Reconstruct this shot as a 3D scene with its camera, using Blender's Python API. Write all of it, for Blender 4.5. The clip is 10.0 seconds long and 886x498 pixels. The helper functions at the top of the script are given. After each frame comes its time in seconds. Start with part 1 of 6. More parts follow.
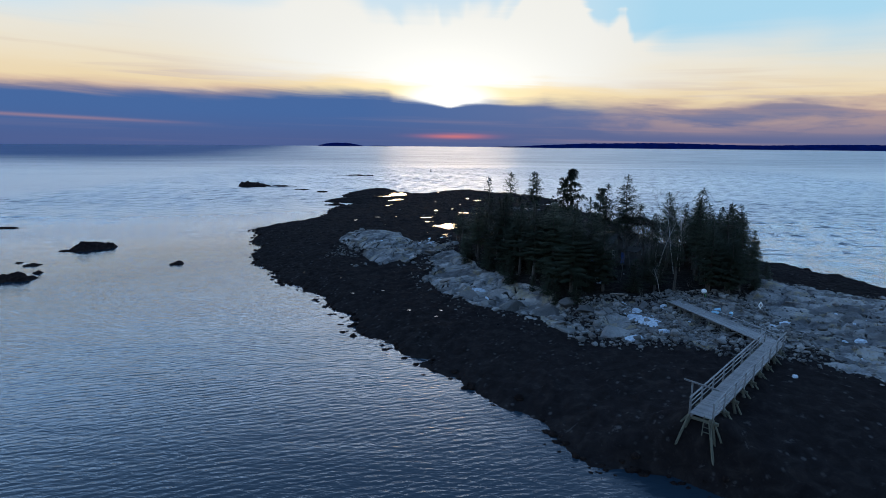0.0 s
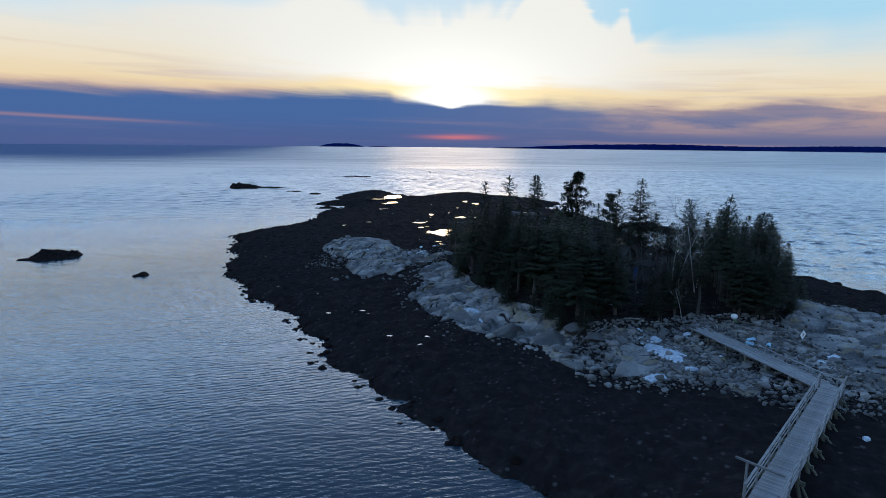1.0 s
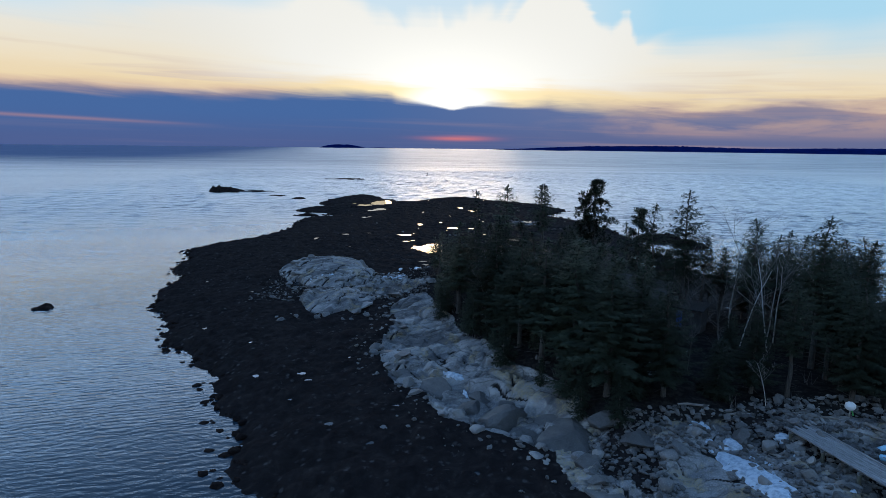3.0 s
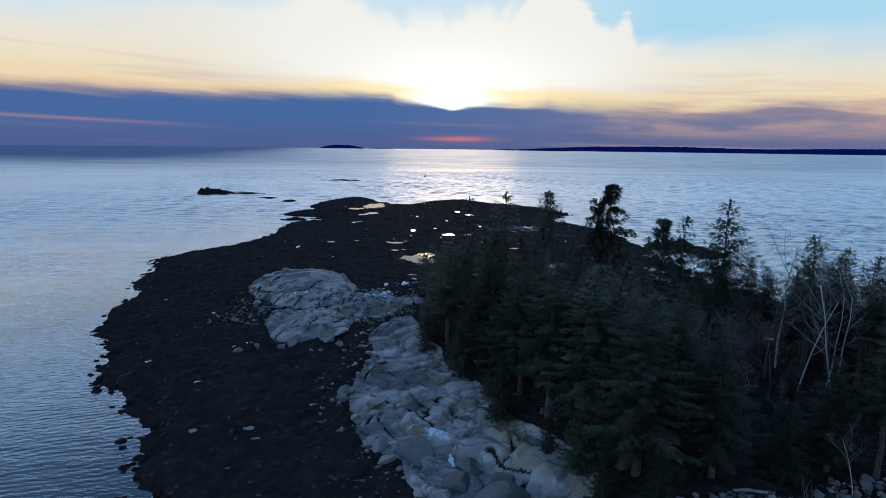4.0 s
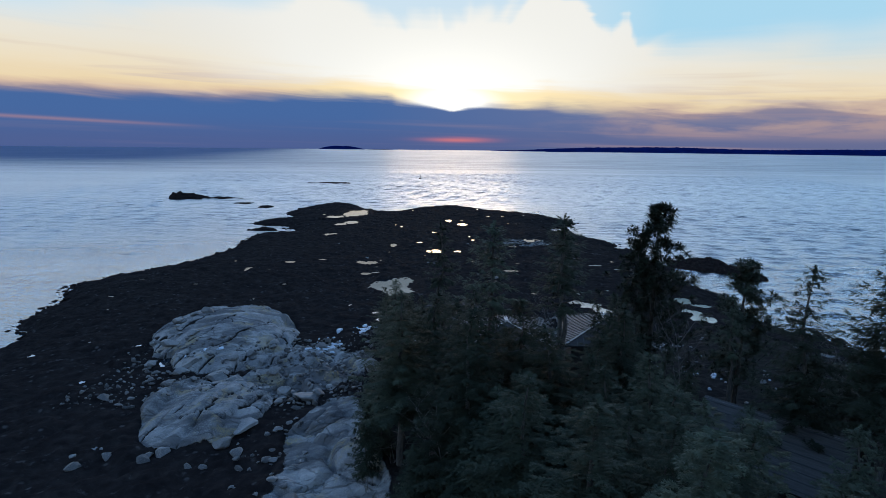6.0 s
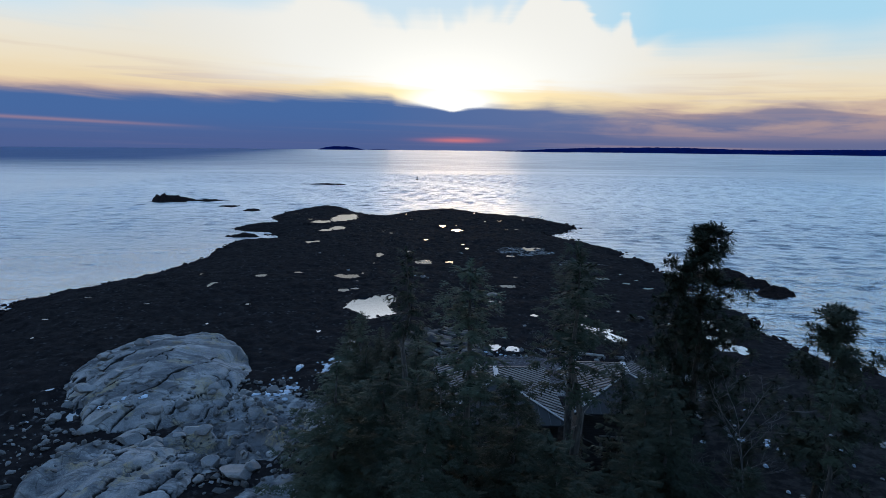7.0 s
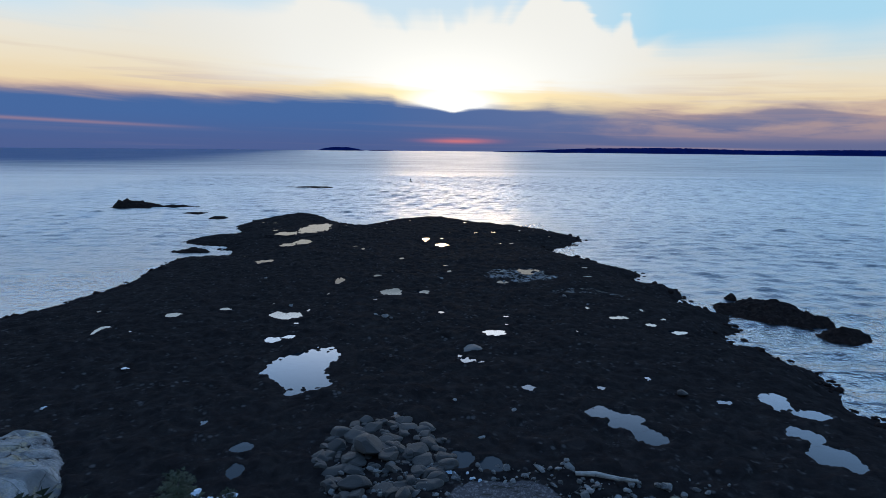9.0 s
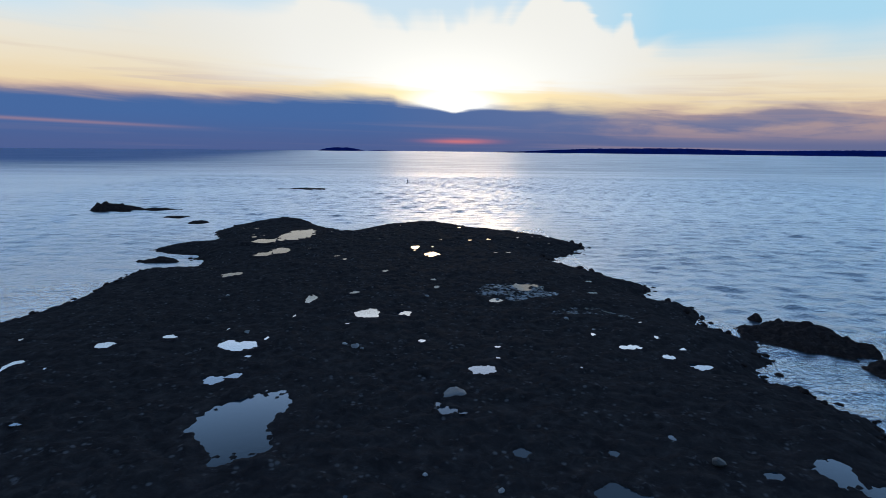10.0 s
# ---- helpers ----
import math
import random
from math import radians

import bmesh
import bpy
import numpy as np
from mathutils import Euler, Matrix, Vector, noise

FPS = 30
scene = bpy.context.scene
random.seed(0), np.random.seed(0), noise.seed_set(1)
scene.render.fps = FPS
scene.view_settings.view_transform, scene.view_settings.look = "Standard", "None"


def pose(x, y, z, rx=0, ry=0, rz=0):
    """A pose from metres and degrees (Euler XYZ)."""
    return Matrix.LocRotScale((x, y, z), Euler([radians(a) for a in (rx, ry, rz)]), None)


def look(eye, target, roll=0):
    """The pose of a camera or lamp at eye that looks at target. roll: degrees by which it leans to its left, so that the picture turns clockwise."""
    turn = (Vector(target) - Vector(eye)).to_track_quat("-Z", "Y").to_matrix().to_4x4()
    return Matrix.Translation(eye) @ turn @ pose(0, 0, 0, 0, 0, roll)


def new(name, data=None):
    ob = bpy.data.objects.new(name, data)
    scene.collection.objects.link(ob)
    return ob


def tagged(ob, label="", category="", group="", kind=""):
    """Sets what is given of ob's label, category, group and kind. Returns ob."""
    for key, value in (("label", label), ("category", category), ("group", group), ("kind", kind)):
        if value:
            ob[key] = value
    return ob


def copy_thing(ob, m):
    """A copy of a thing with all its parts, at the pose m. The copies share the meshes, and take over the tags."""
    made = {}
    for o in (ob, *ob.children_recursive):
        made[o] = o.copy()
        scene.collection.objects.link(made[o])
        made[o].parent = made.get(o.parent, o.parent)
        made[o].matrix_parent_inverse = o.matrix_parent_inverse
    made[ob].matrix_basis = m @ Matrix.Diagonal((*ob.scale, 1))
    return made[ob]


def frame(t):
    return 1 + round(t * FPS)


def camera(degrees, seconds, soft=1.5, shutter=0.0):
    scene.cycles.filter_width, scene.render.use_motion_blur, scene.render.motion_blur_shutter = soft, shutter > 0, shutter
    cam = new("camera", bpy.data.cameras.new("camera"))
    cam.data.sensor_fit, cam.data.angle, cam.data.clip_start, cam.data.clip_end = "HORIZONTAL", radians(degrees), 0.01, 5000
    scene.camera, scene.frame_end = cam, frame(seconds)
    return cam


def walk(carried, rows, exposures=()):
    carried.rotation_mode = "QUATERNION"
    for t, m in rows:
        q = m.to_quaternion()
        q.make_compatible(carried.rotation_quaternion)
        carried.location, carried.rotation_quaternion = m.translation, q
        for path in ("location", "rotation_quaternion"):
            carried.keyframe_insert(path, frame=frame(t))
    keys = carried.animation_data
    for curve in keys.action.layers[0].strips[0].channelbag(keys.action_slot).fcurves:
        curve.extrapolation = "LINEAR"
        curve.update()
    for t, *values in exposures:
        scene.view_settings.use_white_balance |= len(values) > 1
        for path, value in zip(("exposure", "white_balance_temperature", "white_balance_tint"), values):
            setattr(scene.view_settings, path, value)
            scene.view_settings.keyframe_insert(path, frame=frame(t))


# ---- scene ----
cam = camera(75.59, 10.0, soft=0.6)
ROWS = [
    (0.0, 0.237, 2.689, 21.181, -0.233, -10.408, 0.433),
    (1.0, 1.795, 12.269, 21.046, -0.114, -10.331, 0.550),
    (2.0, 3.117, 21.917, 20.926, -0.039, -10.262, 0.623),
    (3.0, 4.331, 31.621, 20.820, 0.002, -10.202, 0.658),
    (4.0, 5.542, 41.365, 20.729, 0.020, -10.150, 0.664),
    (5.0, 6.826, 51.134, 20.653, 0.025, -10.104, 0.650),
    (6.0, 8.233, 60.915, 20.592, 0.027, -10.063, 0.622),
    (7.0, 9.787, 70.693, 20.545, 0.036, -10.026, 0.589),
    (8.0, 11.485, 80.453, 20.513, 0.063, -9.991, 0.559),
    (9.0, 13.297, 90.180, 20.495, 0.117, -9.959, 0.540),
    (10.0, 15.169, 99.861, 20.493, 0.210, -9.927, 0.540),
]


def eye_pose(x, y, z, yaw, pitch, roll):
    """The camera at x, y, z: yaw to the left of +y, pitch up, roll as in look()."""
    return pose(x, y, z, 0, 0, yaw) @ pose(0, 0, 0, 90 + pitch) @ pose(0, 0, 0, 0, 0, roll)


walk(cam, [(t, eye_pose(*row)) for t, *row in ROWS], exposures=[(0.0, 0.0), (10.0, 0.0)])

# ---------------------------------------------------------------- node helpers


class Nodes:
    """Short hand for building node trees."""

    def __init__(self, tree):
        self.tree = tree
        tree.nodes.clear()

    def add(self, kind):
        return self.tree.nodes.new(kind)

    def plug(self, socket, value):
        if value is None:
            return
        if isinstance(value, bpy.types.NodeSocket):
            self.tree.links.new(value, socket)
        elif isinstance(value, tuple) and socket.type == "RGBA" and len(value) == 3:
            socket.default_value = (*value, 1)
        else:
            socket.default_value = value

    def math(self, op, a, b=None, c=None, clamp=False):
        node = self.add("ShaderNodeMath")
        node.operation, node.use_clamp = op, clamp
        for socket, value in zip(node.inputs, (a, b, c)):
            self.plug(socket, value)
        return node.outputs[0]

    def smooth(self, value, low, high):
        node = self.add("ShaderNodeMapRange")
        node.interpolation_type = "SMOOTHSTEP"
        for key, v in (("Value", value), ("From Min", low), ("From Max", high)):
            self.plug(node.inputs[key], v)
        return node.outputs[0]

    def span(self, value, a, b, c, d):
        node = self.add("ShaderNodeMapRange")
        for key, v in (("Value", value), ("From Min", a), ("From Max", b), ("To Min", c), ("To Max", d)):
            self.plug(node.inputs[key], v)
        return node.outputs[0]

    def mix(self, factor, a, b, how="MIX"):
        node = self.add("ShaderNodeMix")
        node.data_type, node.blend_type = "RGBA", how
        for socket, value in ((node.inputs[0], factor), (node.inputs[6], a), (node.inputs[7], b)):
            self.plug(socket, value)
        return node.outputs[2]

    def ramp(self, value, stops, how="LINEAR"):
        node = self.add("ShaderNodeValToRGB")
        node.color_ramp.interpolation = how
        els = node.color_ramp.elements
        while len(els) < len(stops):
            els.new(0.5)
        for el, (at, colour) in zip(els, stops):
            el.position = at
            el.color = (*colour, 1) if isinstance(colour, tuple) else (colour, colour, colour, 1)
        self.plug(node.inputs[0], value)
        return node.outputs[0]

    def vector(self, x, y, z):
        node = self.add("ShaderNodeCombineXYZ")
        for socket, value in zip(node.inputs, (x, y, z)):
            self.plug(socket, value)
        return node.outputs[0]

    def mapped(self, vector, scale=(1, 1, 1), turn=(0, 0, 0)):
        node = self.add("ShaderNodeMapping")
        self.plug(node.inputs[0], vector)
        node.inputs["Rotation"].default_value = [radians(a) for a in turn]
        node.inputs["Scale"].default_value = scale
        return node.outputs[0]

    def noise(self, vector, scale=1.0, detail=4.0, rough=0.55, warp=0.0):
        node = self.add("ShaderNodeTexNoise")
        self.plug(node.inputs["Vector"], vector)
        for key, v in (("Scale", scale), ("Detail", detail), ("Roughness", rough), ("Distortion", warp)):
            node.inputs[key].default_value = v
        return node.outputs[0]

    def cells(self, vector, scale=1.0, feature="F1", spread=1.0):
        node = self.add("ShaderNodeTexVoronoi")
        node.feature = feature
        self.plug(node.inputs["Vector"], vector)
        node.inputs["Scale"].default_value = scale
        node.inputs["Randomness"].default_value = spread
        return node.outputs[0]

    def bump(self, height, strength=0.5, distance=0.1, normal=None):
        node = self.add("ShaderNodeBump")
        self.plug(node.inputs["Height"], height)
        node.inputs["Strength"].default_value = strength
        node.inputs["Distance"].default_value = distance
        if normal is not None:
            self.plug(node.inputs["Normal"], normal)
        return node.outputs[0]


# ---------------------------------------------------------------- sky and sun
SUN_AZIMUTH, SUN_ELEVATION = 0.7, 3.8       # degrees right of +y, degrees up


def build_sky():
    world = bpy.data.worlds.new("sunset_sky")
    scene.world = world
    world.use_nodes = True
    n = Nodes(world.node_tree)
    way = n.add("ShaderNodeTexCoord").outputs["Generated"]
    split = n.add("ShaderNodeSeparateXYZ")
    n.plug(split.inputs[0], way)
    x, y, z = split.outputs
    deg = 180 / math.pi
    el = n.math("MULTIPLY", n.math("ARCSINE", z), deg)
    az = n.math("MULTIPLY", n.math("ARCTAN2", x, y), deg)
    # long horizontal streaks and a softer billow
    streak = n.noise(n.vector(n.math("MULTIPLY", az, 0.035), n.math("MULTIPLY", n.math("SUBTRACT", el, n.math("MULTIPLY", az, -0.03)), 0.75), 3.7), 1.0, 4, 0.55, 0.5)
    billow = n.noise(n.vector(n.math("MULTIPLY", az, 0.12), n.math("MULTIPLY", el, 0.55), 9.1), 1.0, 5, 0.55, 0.3)
    s0 = n.math("SUBTRACT", streak, 0.5)
    b0 = n.math("SUBTRACT", billow, 0.5)
    # top of the cloud bank over the azimuth (-60 to 60 degrees), in units of ten degrees
    across = n.span(az, -60.0, 60.0, 0.0, 1.0)
    top = n.math("MULTIPLY", n.ramp(across, [(0.0, 0.5), (0.1913, 0.4249), (0.2549, 0.4281), (0.3299, 0.4322), (0.393, 0.4585), (0.4329, 0.4763), (0.4555, 0.4661), (0.4623, 0.4306), (0.4875, 0.3872), (0.5059, 0.3416), (0.5197, 0.3806), (0.5379, 0.4035), (0.5607, 0.3834), (0.5831, 0.41), (0.5965, 0.3783), (0.6184, 0.3514), (0.6482, 0.334), (0.681, 0.2956), (0.7045, 0.2733), (0.7266, 0.2944), (0.7614, 0.3017), (0.8055, 0.2904), (1.0, 0.33)]), 10.0)
    soft = n.ramp(across, [(0.18, 0.75), (0.41, 0.85), (0.46, 0.60), (0.495, 0.24), (0.51, 0.18), (0.53, 0.50), (0.60, 1.15), (0.68, 1.7), (1.0, 2.1)])
    wisp = n.math("SUBTRACT", n.noise(n.vector(n.math("MULTIPLY", az, 0.16), n.math("MULTIPLY", n.math("ADD", el, n.math("MULTIPLY", az, 0.05)), 1.5), 2.2), 1.0, 3, 0.5, 0.6), 0.5)
    above = n.math("SUBTRACT", n.math("ADD", el, n.math("ADD", n.math("ADD", n.math("MULTIPLY", s0, 0.30), n.math("MULTIPLY", b0, n.math("MULTIPLY", soft, 0.9))), n.math("MULTIPLY", wisp, n.math("ADD", 0.25, n.math("MULTIPLY", soft, 0.9))))), top)
    clear = n.smooth(above, n.math("MULTIPLY", soft, -0.75), soft)
    # cloud bank: slate blue, more violet to the right, with rosy streaks
    rosy = n.smooth(n.noise(n.vector(n.math("MULTIPLY", az, 0.03), n.math("MULTIPLY", n.math("ADD", el, n.math("MULTIPLY", az, 0.018)), 1.3), 21.4), 1.0, 4, 0.5), 0.54, 0.74)
    bank = n.mix(n.span(az, -8.0, 35.0, 0.0, 1.0), (0.062, 0.140, 0.350), (0.180, 0.195, 0.325))
    bank = n.mix(n.smooth(el, 3.2, 0.0), bank, n.mix(n.span(az, -8.0, 35.0, 0.0, 1.0), (0.076, 0.118, 0.290), (0.130, 0.150, 0.290)))
    haze = n.math("MULTIPLY", n.math("MULTIPLY", n.span(az, 8.0, 24.0, 0.0, 0.65), n.smooth(el, 0.5, 2.0)), n.smooth(billow, 0.36, 0.60))
    bank = n.mix(haze, bank, (0.50, 0.34, 0.31))
    bank = n.mix(n.math("MULTIPLY", rosy, n.span(az, -5.0, 30.0, 0.10, 0.55)), bank, (0.42, 0.28, 0.30))
    ember_a = n.math("POWER", 2.718, n.math("MULTIPLY", -1.0, n.math("ADD", n.math("POWER", n.math("MULTIPLY", n.math("SUBTRACT", az, 1.3), 0.33), 2.0), n.math("POWER", n.math("MULTIPLY", n.math("SUBTRACT", n.math("ADD", el, n.math("MULTIPLY", s0, 0.6)), 0.78), 4.2), 2.0))))
    bank = n.mix(n.math("MULTIPLY", ember_a, 0.75), bank, (0.72, 0.20, 0.20))
    left_streak = n.math("MULTIPLY", n.smooth(az, -19.0, -33.0), n.math("POWER", 2.718, n.math("MULTIPLY", -1.0, n.math("POWER", n.math("MULTIPLY", n.math("SUBTRACT", n.math("ADD", el, n.math("MULTIPLY", n.math("ADD", az, 38.0), 0.03)), 2.15), 7.0), 2.0))))
    bank = n.mix(n.math("MULTIPLY", left_streak, 0.42), bank, (0.50, 0.27, 0.26))
    # lit sky over the bank: amber at the rim, then cream, white near the sun
    d_az = n.math("SUBTRACT", az, SUN_AZIMUTH)
    d_el = n.math("SUBTRACT", el, SUN_ELEVATION)
    near = n.math("SQRT", n.math("ADD", n.math("POWER", n.math("MULTIPLY", d_az, 0.52), 2.0), n.math("POWER", d_el, 2.0)))
    lit = n.ramp(n.span(above, 0.0, 9.0, 0.0, 1.0), [(0.0, (0.42, 0.31, 0.30)), (0.05, (0.68, 0.50, 0.38)), (0.13, (0.84, 0.68, 0.44)), (0.28, (0.85, 0.74, 0.55)), (0.5, (0.82, 0.78, 0.68)), (1.0, (0.76, 0.80, 0.82))])
    lit = n.mix(n.math("MULTIPLY", n.smooth(streak, 0.50, 0.68), n.smooth(above, 7.0, 0.5)), lit, (0.68, 0.56, 0.47))
    wide_white = n.math("MULTIPLY", n.math("POWER", 2.718, n.math("MULTIPLY", n.math("POWER", n.math("MULTIPLY", n.math("ADD", d_az, 1.0), 0.055), 2.0), -1.0)), n.smooth(n.math("ADD", above, n.math("MULTIPLY", s0, 3.0)), 0.2, 3.4))
    white = n.math("MAXIMUM", n.smooth(wide_white, 0.02, 0.62), n.smooth(near, 3.4, 1.2))
    lit = n.mix(n.math("MULTIPLY", n.smooth(near, 11.0, 5.0), n.smooth(above, 2.6, 0.3)), lit, (0.90, 0.74, 0.44))
    lit = n.mix(white, lit, (0.875, 0.872, 0.83))
    # veil of cirrus fanning out from the sun, blue sky between
    turn = n.math("ARCTAN2", d_az, n.math("ADD", d_el, 4.0))
    rays = n.noise(n.vector(n.math("MULTIPLY", turn, 4.0), n.math("MULTIPLY", near, 0.10), 4.4), 1.0, 2, 0.5, 0.6)
    reach = n.math("MULTIPLY", n.ramp(across, [(0.0, 0.6), (0.1964, 0.5176), (0.2594, 0.5522), (0.3493, 0.6045), (0.374, 0.6431), (0.3997, 0.7451), (0.4251, 0.6608), (0.4425, 0.6077), (0.487, 0.6), (0.5405, 0.6112), (0.5578, 0.6839), (0.5745, 0.7855), (0.6007, 0.7113), (0.6109, 0.6159), (0.6193, 0.5236), (0.63, 0.5021), (0.6394, 0.5849), (0.6471, 0.4453), (0.6773, 0.4282), (0.7149, 0.4348), (0.7499, 0.4298), (0.7765, 0.392), (0.8006, 0.3971), (1.0, 0.45)]), 20.0)
    loose = n.ramp(across, [(0.2, 0.22), (0.42, 0.12), (0.50, 0.12), (0.58, 0.05), (0.64, 0.08), (0.70, 0.16), (0.82, 0.36)])
    veil = n.smooth(n.math("SUBTRACT", n.math("ADD", el, n.math("ADD", n.math("MULTIPLY", n.math("SUBTRACT", rays, 0.5), -5.0), n.math("MULTIPLY", s0, 2.5))), reach), n.math("MULTIPLY", loose, 10.0), n.math("MULTIPLY", loose, -10.0))
    low_blue = n.mix(n.span(az, 8.0, 20.0, 0.0, 1.0), (0.62, 0.77, 0.87), (0.40, 0.68, 0.86))
    blue = n.mix(n.smooth(el, 12.0, 22.0), low_blue, n.mix(n.smooth(el, 26.0, 60.0), (0.30, 0.57, 1.02), (0.19, 0.42, 0.90)))
    glow = n.math("POWER", 2.718, n.math("MULTIPLY", n.math("POWER", n.math("MULTIPLY", n.math("SUBTRACT", d_az, 3.0), 0.045), 2.0), -1.0))
    glow = n.math("MULTIPLY", glow, n.smooth(el, 30.0, 14.0))
    blue = n.mix(n.math("MULTIPLY", glow, n.math("MULTIPLY", n.smooth(el, 13.5, 16.5), 0.75)), blue, (0.90, 0.87, 0.84))
    upper = n.mix(veil, blue, lit)
    shown = n.mix(clear, bank, upper)
    # brightness: very strong round the hidden sun, falling away behind the viewer
    glare = n.math("MULTIPLY", n.math("POWER", 2.718, n.math("MULTIPLY", n.math("POWER", n.math("MULTIPLY", near, 0.19), 2.0), -1.0)), GLARE)
    glare = n.math("MULTIPLY", glare, n.math("MULTIPLY", clear, veil))
    back = n.span(y, -1.0, 0.4, 0.55, 1.0)
    power = n.math("MULTIPLY", n.math("ADD", 1.0, glare), back)
    power = n.math("MULTIPLY", power, n.math("ADD", n.math("MULTIPLY", n.span(el, 13.9, 18.0, 1.0, HIGH_SKY), n.math("ADD", 1.0, n.math("MULTIPLY", glow, n.span(el, 13.9, 18.0, 0.0, 0.7)))), n.span(el, 18.0, 29.0, 0.0, 1.12 - HIGH_SKY)))
    base = n.add("ShaderNodeBackground")
    n.plug(base.inputs[0], shown)
    n.plug(base.inputs[1], power)
    sky = n.add("ShaderNodeTexSky")
    sky.sky_type, sky.sun_disc = "NISHITA", False
    sky.sun_elevation, sky.sun_rotation = radians(SUN_ELEVATION), radians(SUN_AZIMUTH)
    air = n.add("ShaderNodeBackground")
    n.plug(air.inputs[0], sky.outputs[0])
    n.plug(air.inputs[1], n.math("MULTIPLY", n.smooth(el, 12.0, 35.0), 0.05))
    both = n.add("ShaderNodeAddShader")
    n.plug(both.inputs[0], base.outputs[0])
    n.plug(both.inputs[1], air.outputs[0])
    n.plug(n.add("ShaderNodeOutputWorld").inputs[0], both.outputs[0])


GLARE, HIGH_SKY = 0.35, 5.0
build_sky()
sun = new("sun", bpy.data.lights.new("sun", "SUN"))
sun.data.energy, sun.data.angle, sun.data.color = 0.38, radians(13), (1.0, 0.70, 0.40)
az, el = radians(SUN_AZIMUTH), radians(SUN_ELEVATION + 1)
sun.matrix_world = look((0, 0, 0), (-math.sin(az) * math.cos(el), -math.cos(az) * math.cos(el), -math.sin(el)))
sun.location = (0, 300, 60)

# ---------------------------------------------------------------- materials


def material(name):
    mat = bpy.data.materials.new(name)
    mat.use_nodes = True
    n = Nodes(mat.node_tree)
    shader = n.add("ShaderNodeBsdfPrincipled")
    n.plug(n.add("ShaderNodeOutputMaterial").inputs[0], shader.outputs[0])
    coord = n.add("ShaderNodeTexCoord").outputs["Object"]
    return mat, n, shader.inputs, coord


def chance(n):
    return n.add("ShaderNodeObjectInfo").outputs["Random"]


def mat_sea():
    """Sea water: short ripples in the lee of the island, longer wind waves outside, ruffled out to the horizon."""
    mat, n, s, co = material("sea_water")
    n.plug(s["Base Color"], (0.012, 0.024, 0.036))
    s["IOR"].default_value = 1.48
    place = n.add("ShaderNodeNewGeometry").outputs["Position"]
    spot = n.add("ShaderNodeSeparateXYZ")
    n.plug(spot.inputs[0], place)
    x, y = spot.outputs[0], spot.outputs[1]
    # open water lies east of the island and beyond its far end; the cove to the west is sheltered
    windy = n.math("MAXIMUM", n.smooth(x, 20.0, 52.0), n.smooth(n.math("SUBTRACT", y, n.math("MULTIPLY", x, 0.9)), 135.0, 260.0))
    gust = n.smooth(n.noise(n.mapped(place, (0.006, 0.03, 1), (0, 0, 4)), 1.0, 4, 0.6, 0.4), 0.34, 0.66)
    # wind waves, about four metres apart, their crests running a little nearer to the east
    broad = n.noise(n.mapped(place, (0.12, 0.28, 1), (0, 0, 14)), 1.0, 2, 0.5, 0.3)
    chop = n.noise(n.mapped(place, (0.8, 1.1, 1), (0, 0, 10)), 1.0, 3, 0.6, 0.4)
    open_waves = n.math("ADD", n.math("MULTIPLY", broad, WAVE), n.math("MULTIPLY", chop, CHOP))
    open_waves = n.math("MULTIPLY", open_waves, n.math("MULTIPLY", windy, n.span(gust, 0.0, 1.0, 0.75, 1.15)))
    open_waves = n.math("MULTIPLY", open_waves, n.span(y, 300.0, 1100.0, 1.0, 0.8))
    # cat's-paw ripples in the cove, in trains that bend and fade
    bend = n.noise(n.mapped(place, (0.10, 0.13, 1)), 1.0, 3, 0.55)
    run = n.math("ADD", n.math("MULTIPLY", y, 9.6), n.math("MULTIPLY", x, -3.8))
    ripple = n.math("SINE", n.math("ADD", run, n.math("MULTIPLY", bend, 26.0)))
    cross = n.math("SINE", n.math("ADD", n.math("ADD", n.math("MULTIPLY", y, 7.2), n.math("MULTIPLY", x, -1.0)), n.math("MULTIPLY", bend, -19.0)))
    patch = n.span(n.smooth(n.noise(n.mapped(place, (0.05, 0.11, 1)), 1.0, 4, 0.6), 0.30, 0.70), 0.0, 1.0, 0.45, 1.0)
    trains = n.math("MULTIPLY", n.math("ADD", n.math("MULTIPLY", ripple, 0.0042), n.math("MULTIPLY", cross, 0.0024)), patch)
    trains = n.math("MULTIPLY", trains, n.span(y, 75.0, 190.0, 1.0, 0.35))
    fine = n.math("MULTIPLY", n.noise(n.mapped(place, (0.9, 2.4, 1), (0, 0, 14)), 1.0, 3, 0.6, 0.5), 0.040)
    slow = n.math("MULTIPLY", n.noise(n.mapped(place, (0.10, 0.30, 1), (0, 0, -8)), 1.0, 3, 0.5, 0.3), 0.07)
    cove = n.math("MULTIPLY", n.math("ADD", n.math("ADD", trains, fine), slow), n.span(windy, 0.0, 1.0, 1.0, 0.25))
    n.plug(s["Normal"], n.bump(n.math("ADD", cove, open_waves), 1.0, 1.0))
    # waves too far off to tell apart blur the reflection; off marks the north-west, darkened below
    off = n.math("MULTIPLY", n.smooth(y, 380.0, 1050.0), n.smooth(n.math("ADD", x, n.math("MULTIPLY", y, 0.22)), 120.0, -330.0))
    rough = n.math("ADD", n.math("ADD", n.span(y, 90.0, 190.0, 0.05, 0.19), n.math("MULTIPLY", windy, 0.12)), n.math("MULTIPLY", n.smooth(y, 260.0, 800.0), n.span(gust, 0.0, 1.0, 0.12, 0.24)))
    n.plug(s["Roughness"], rough)
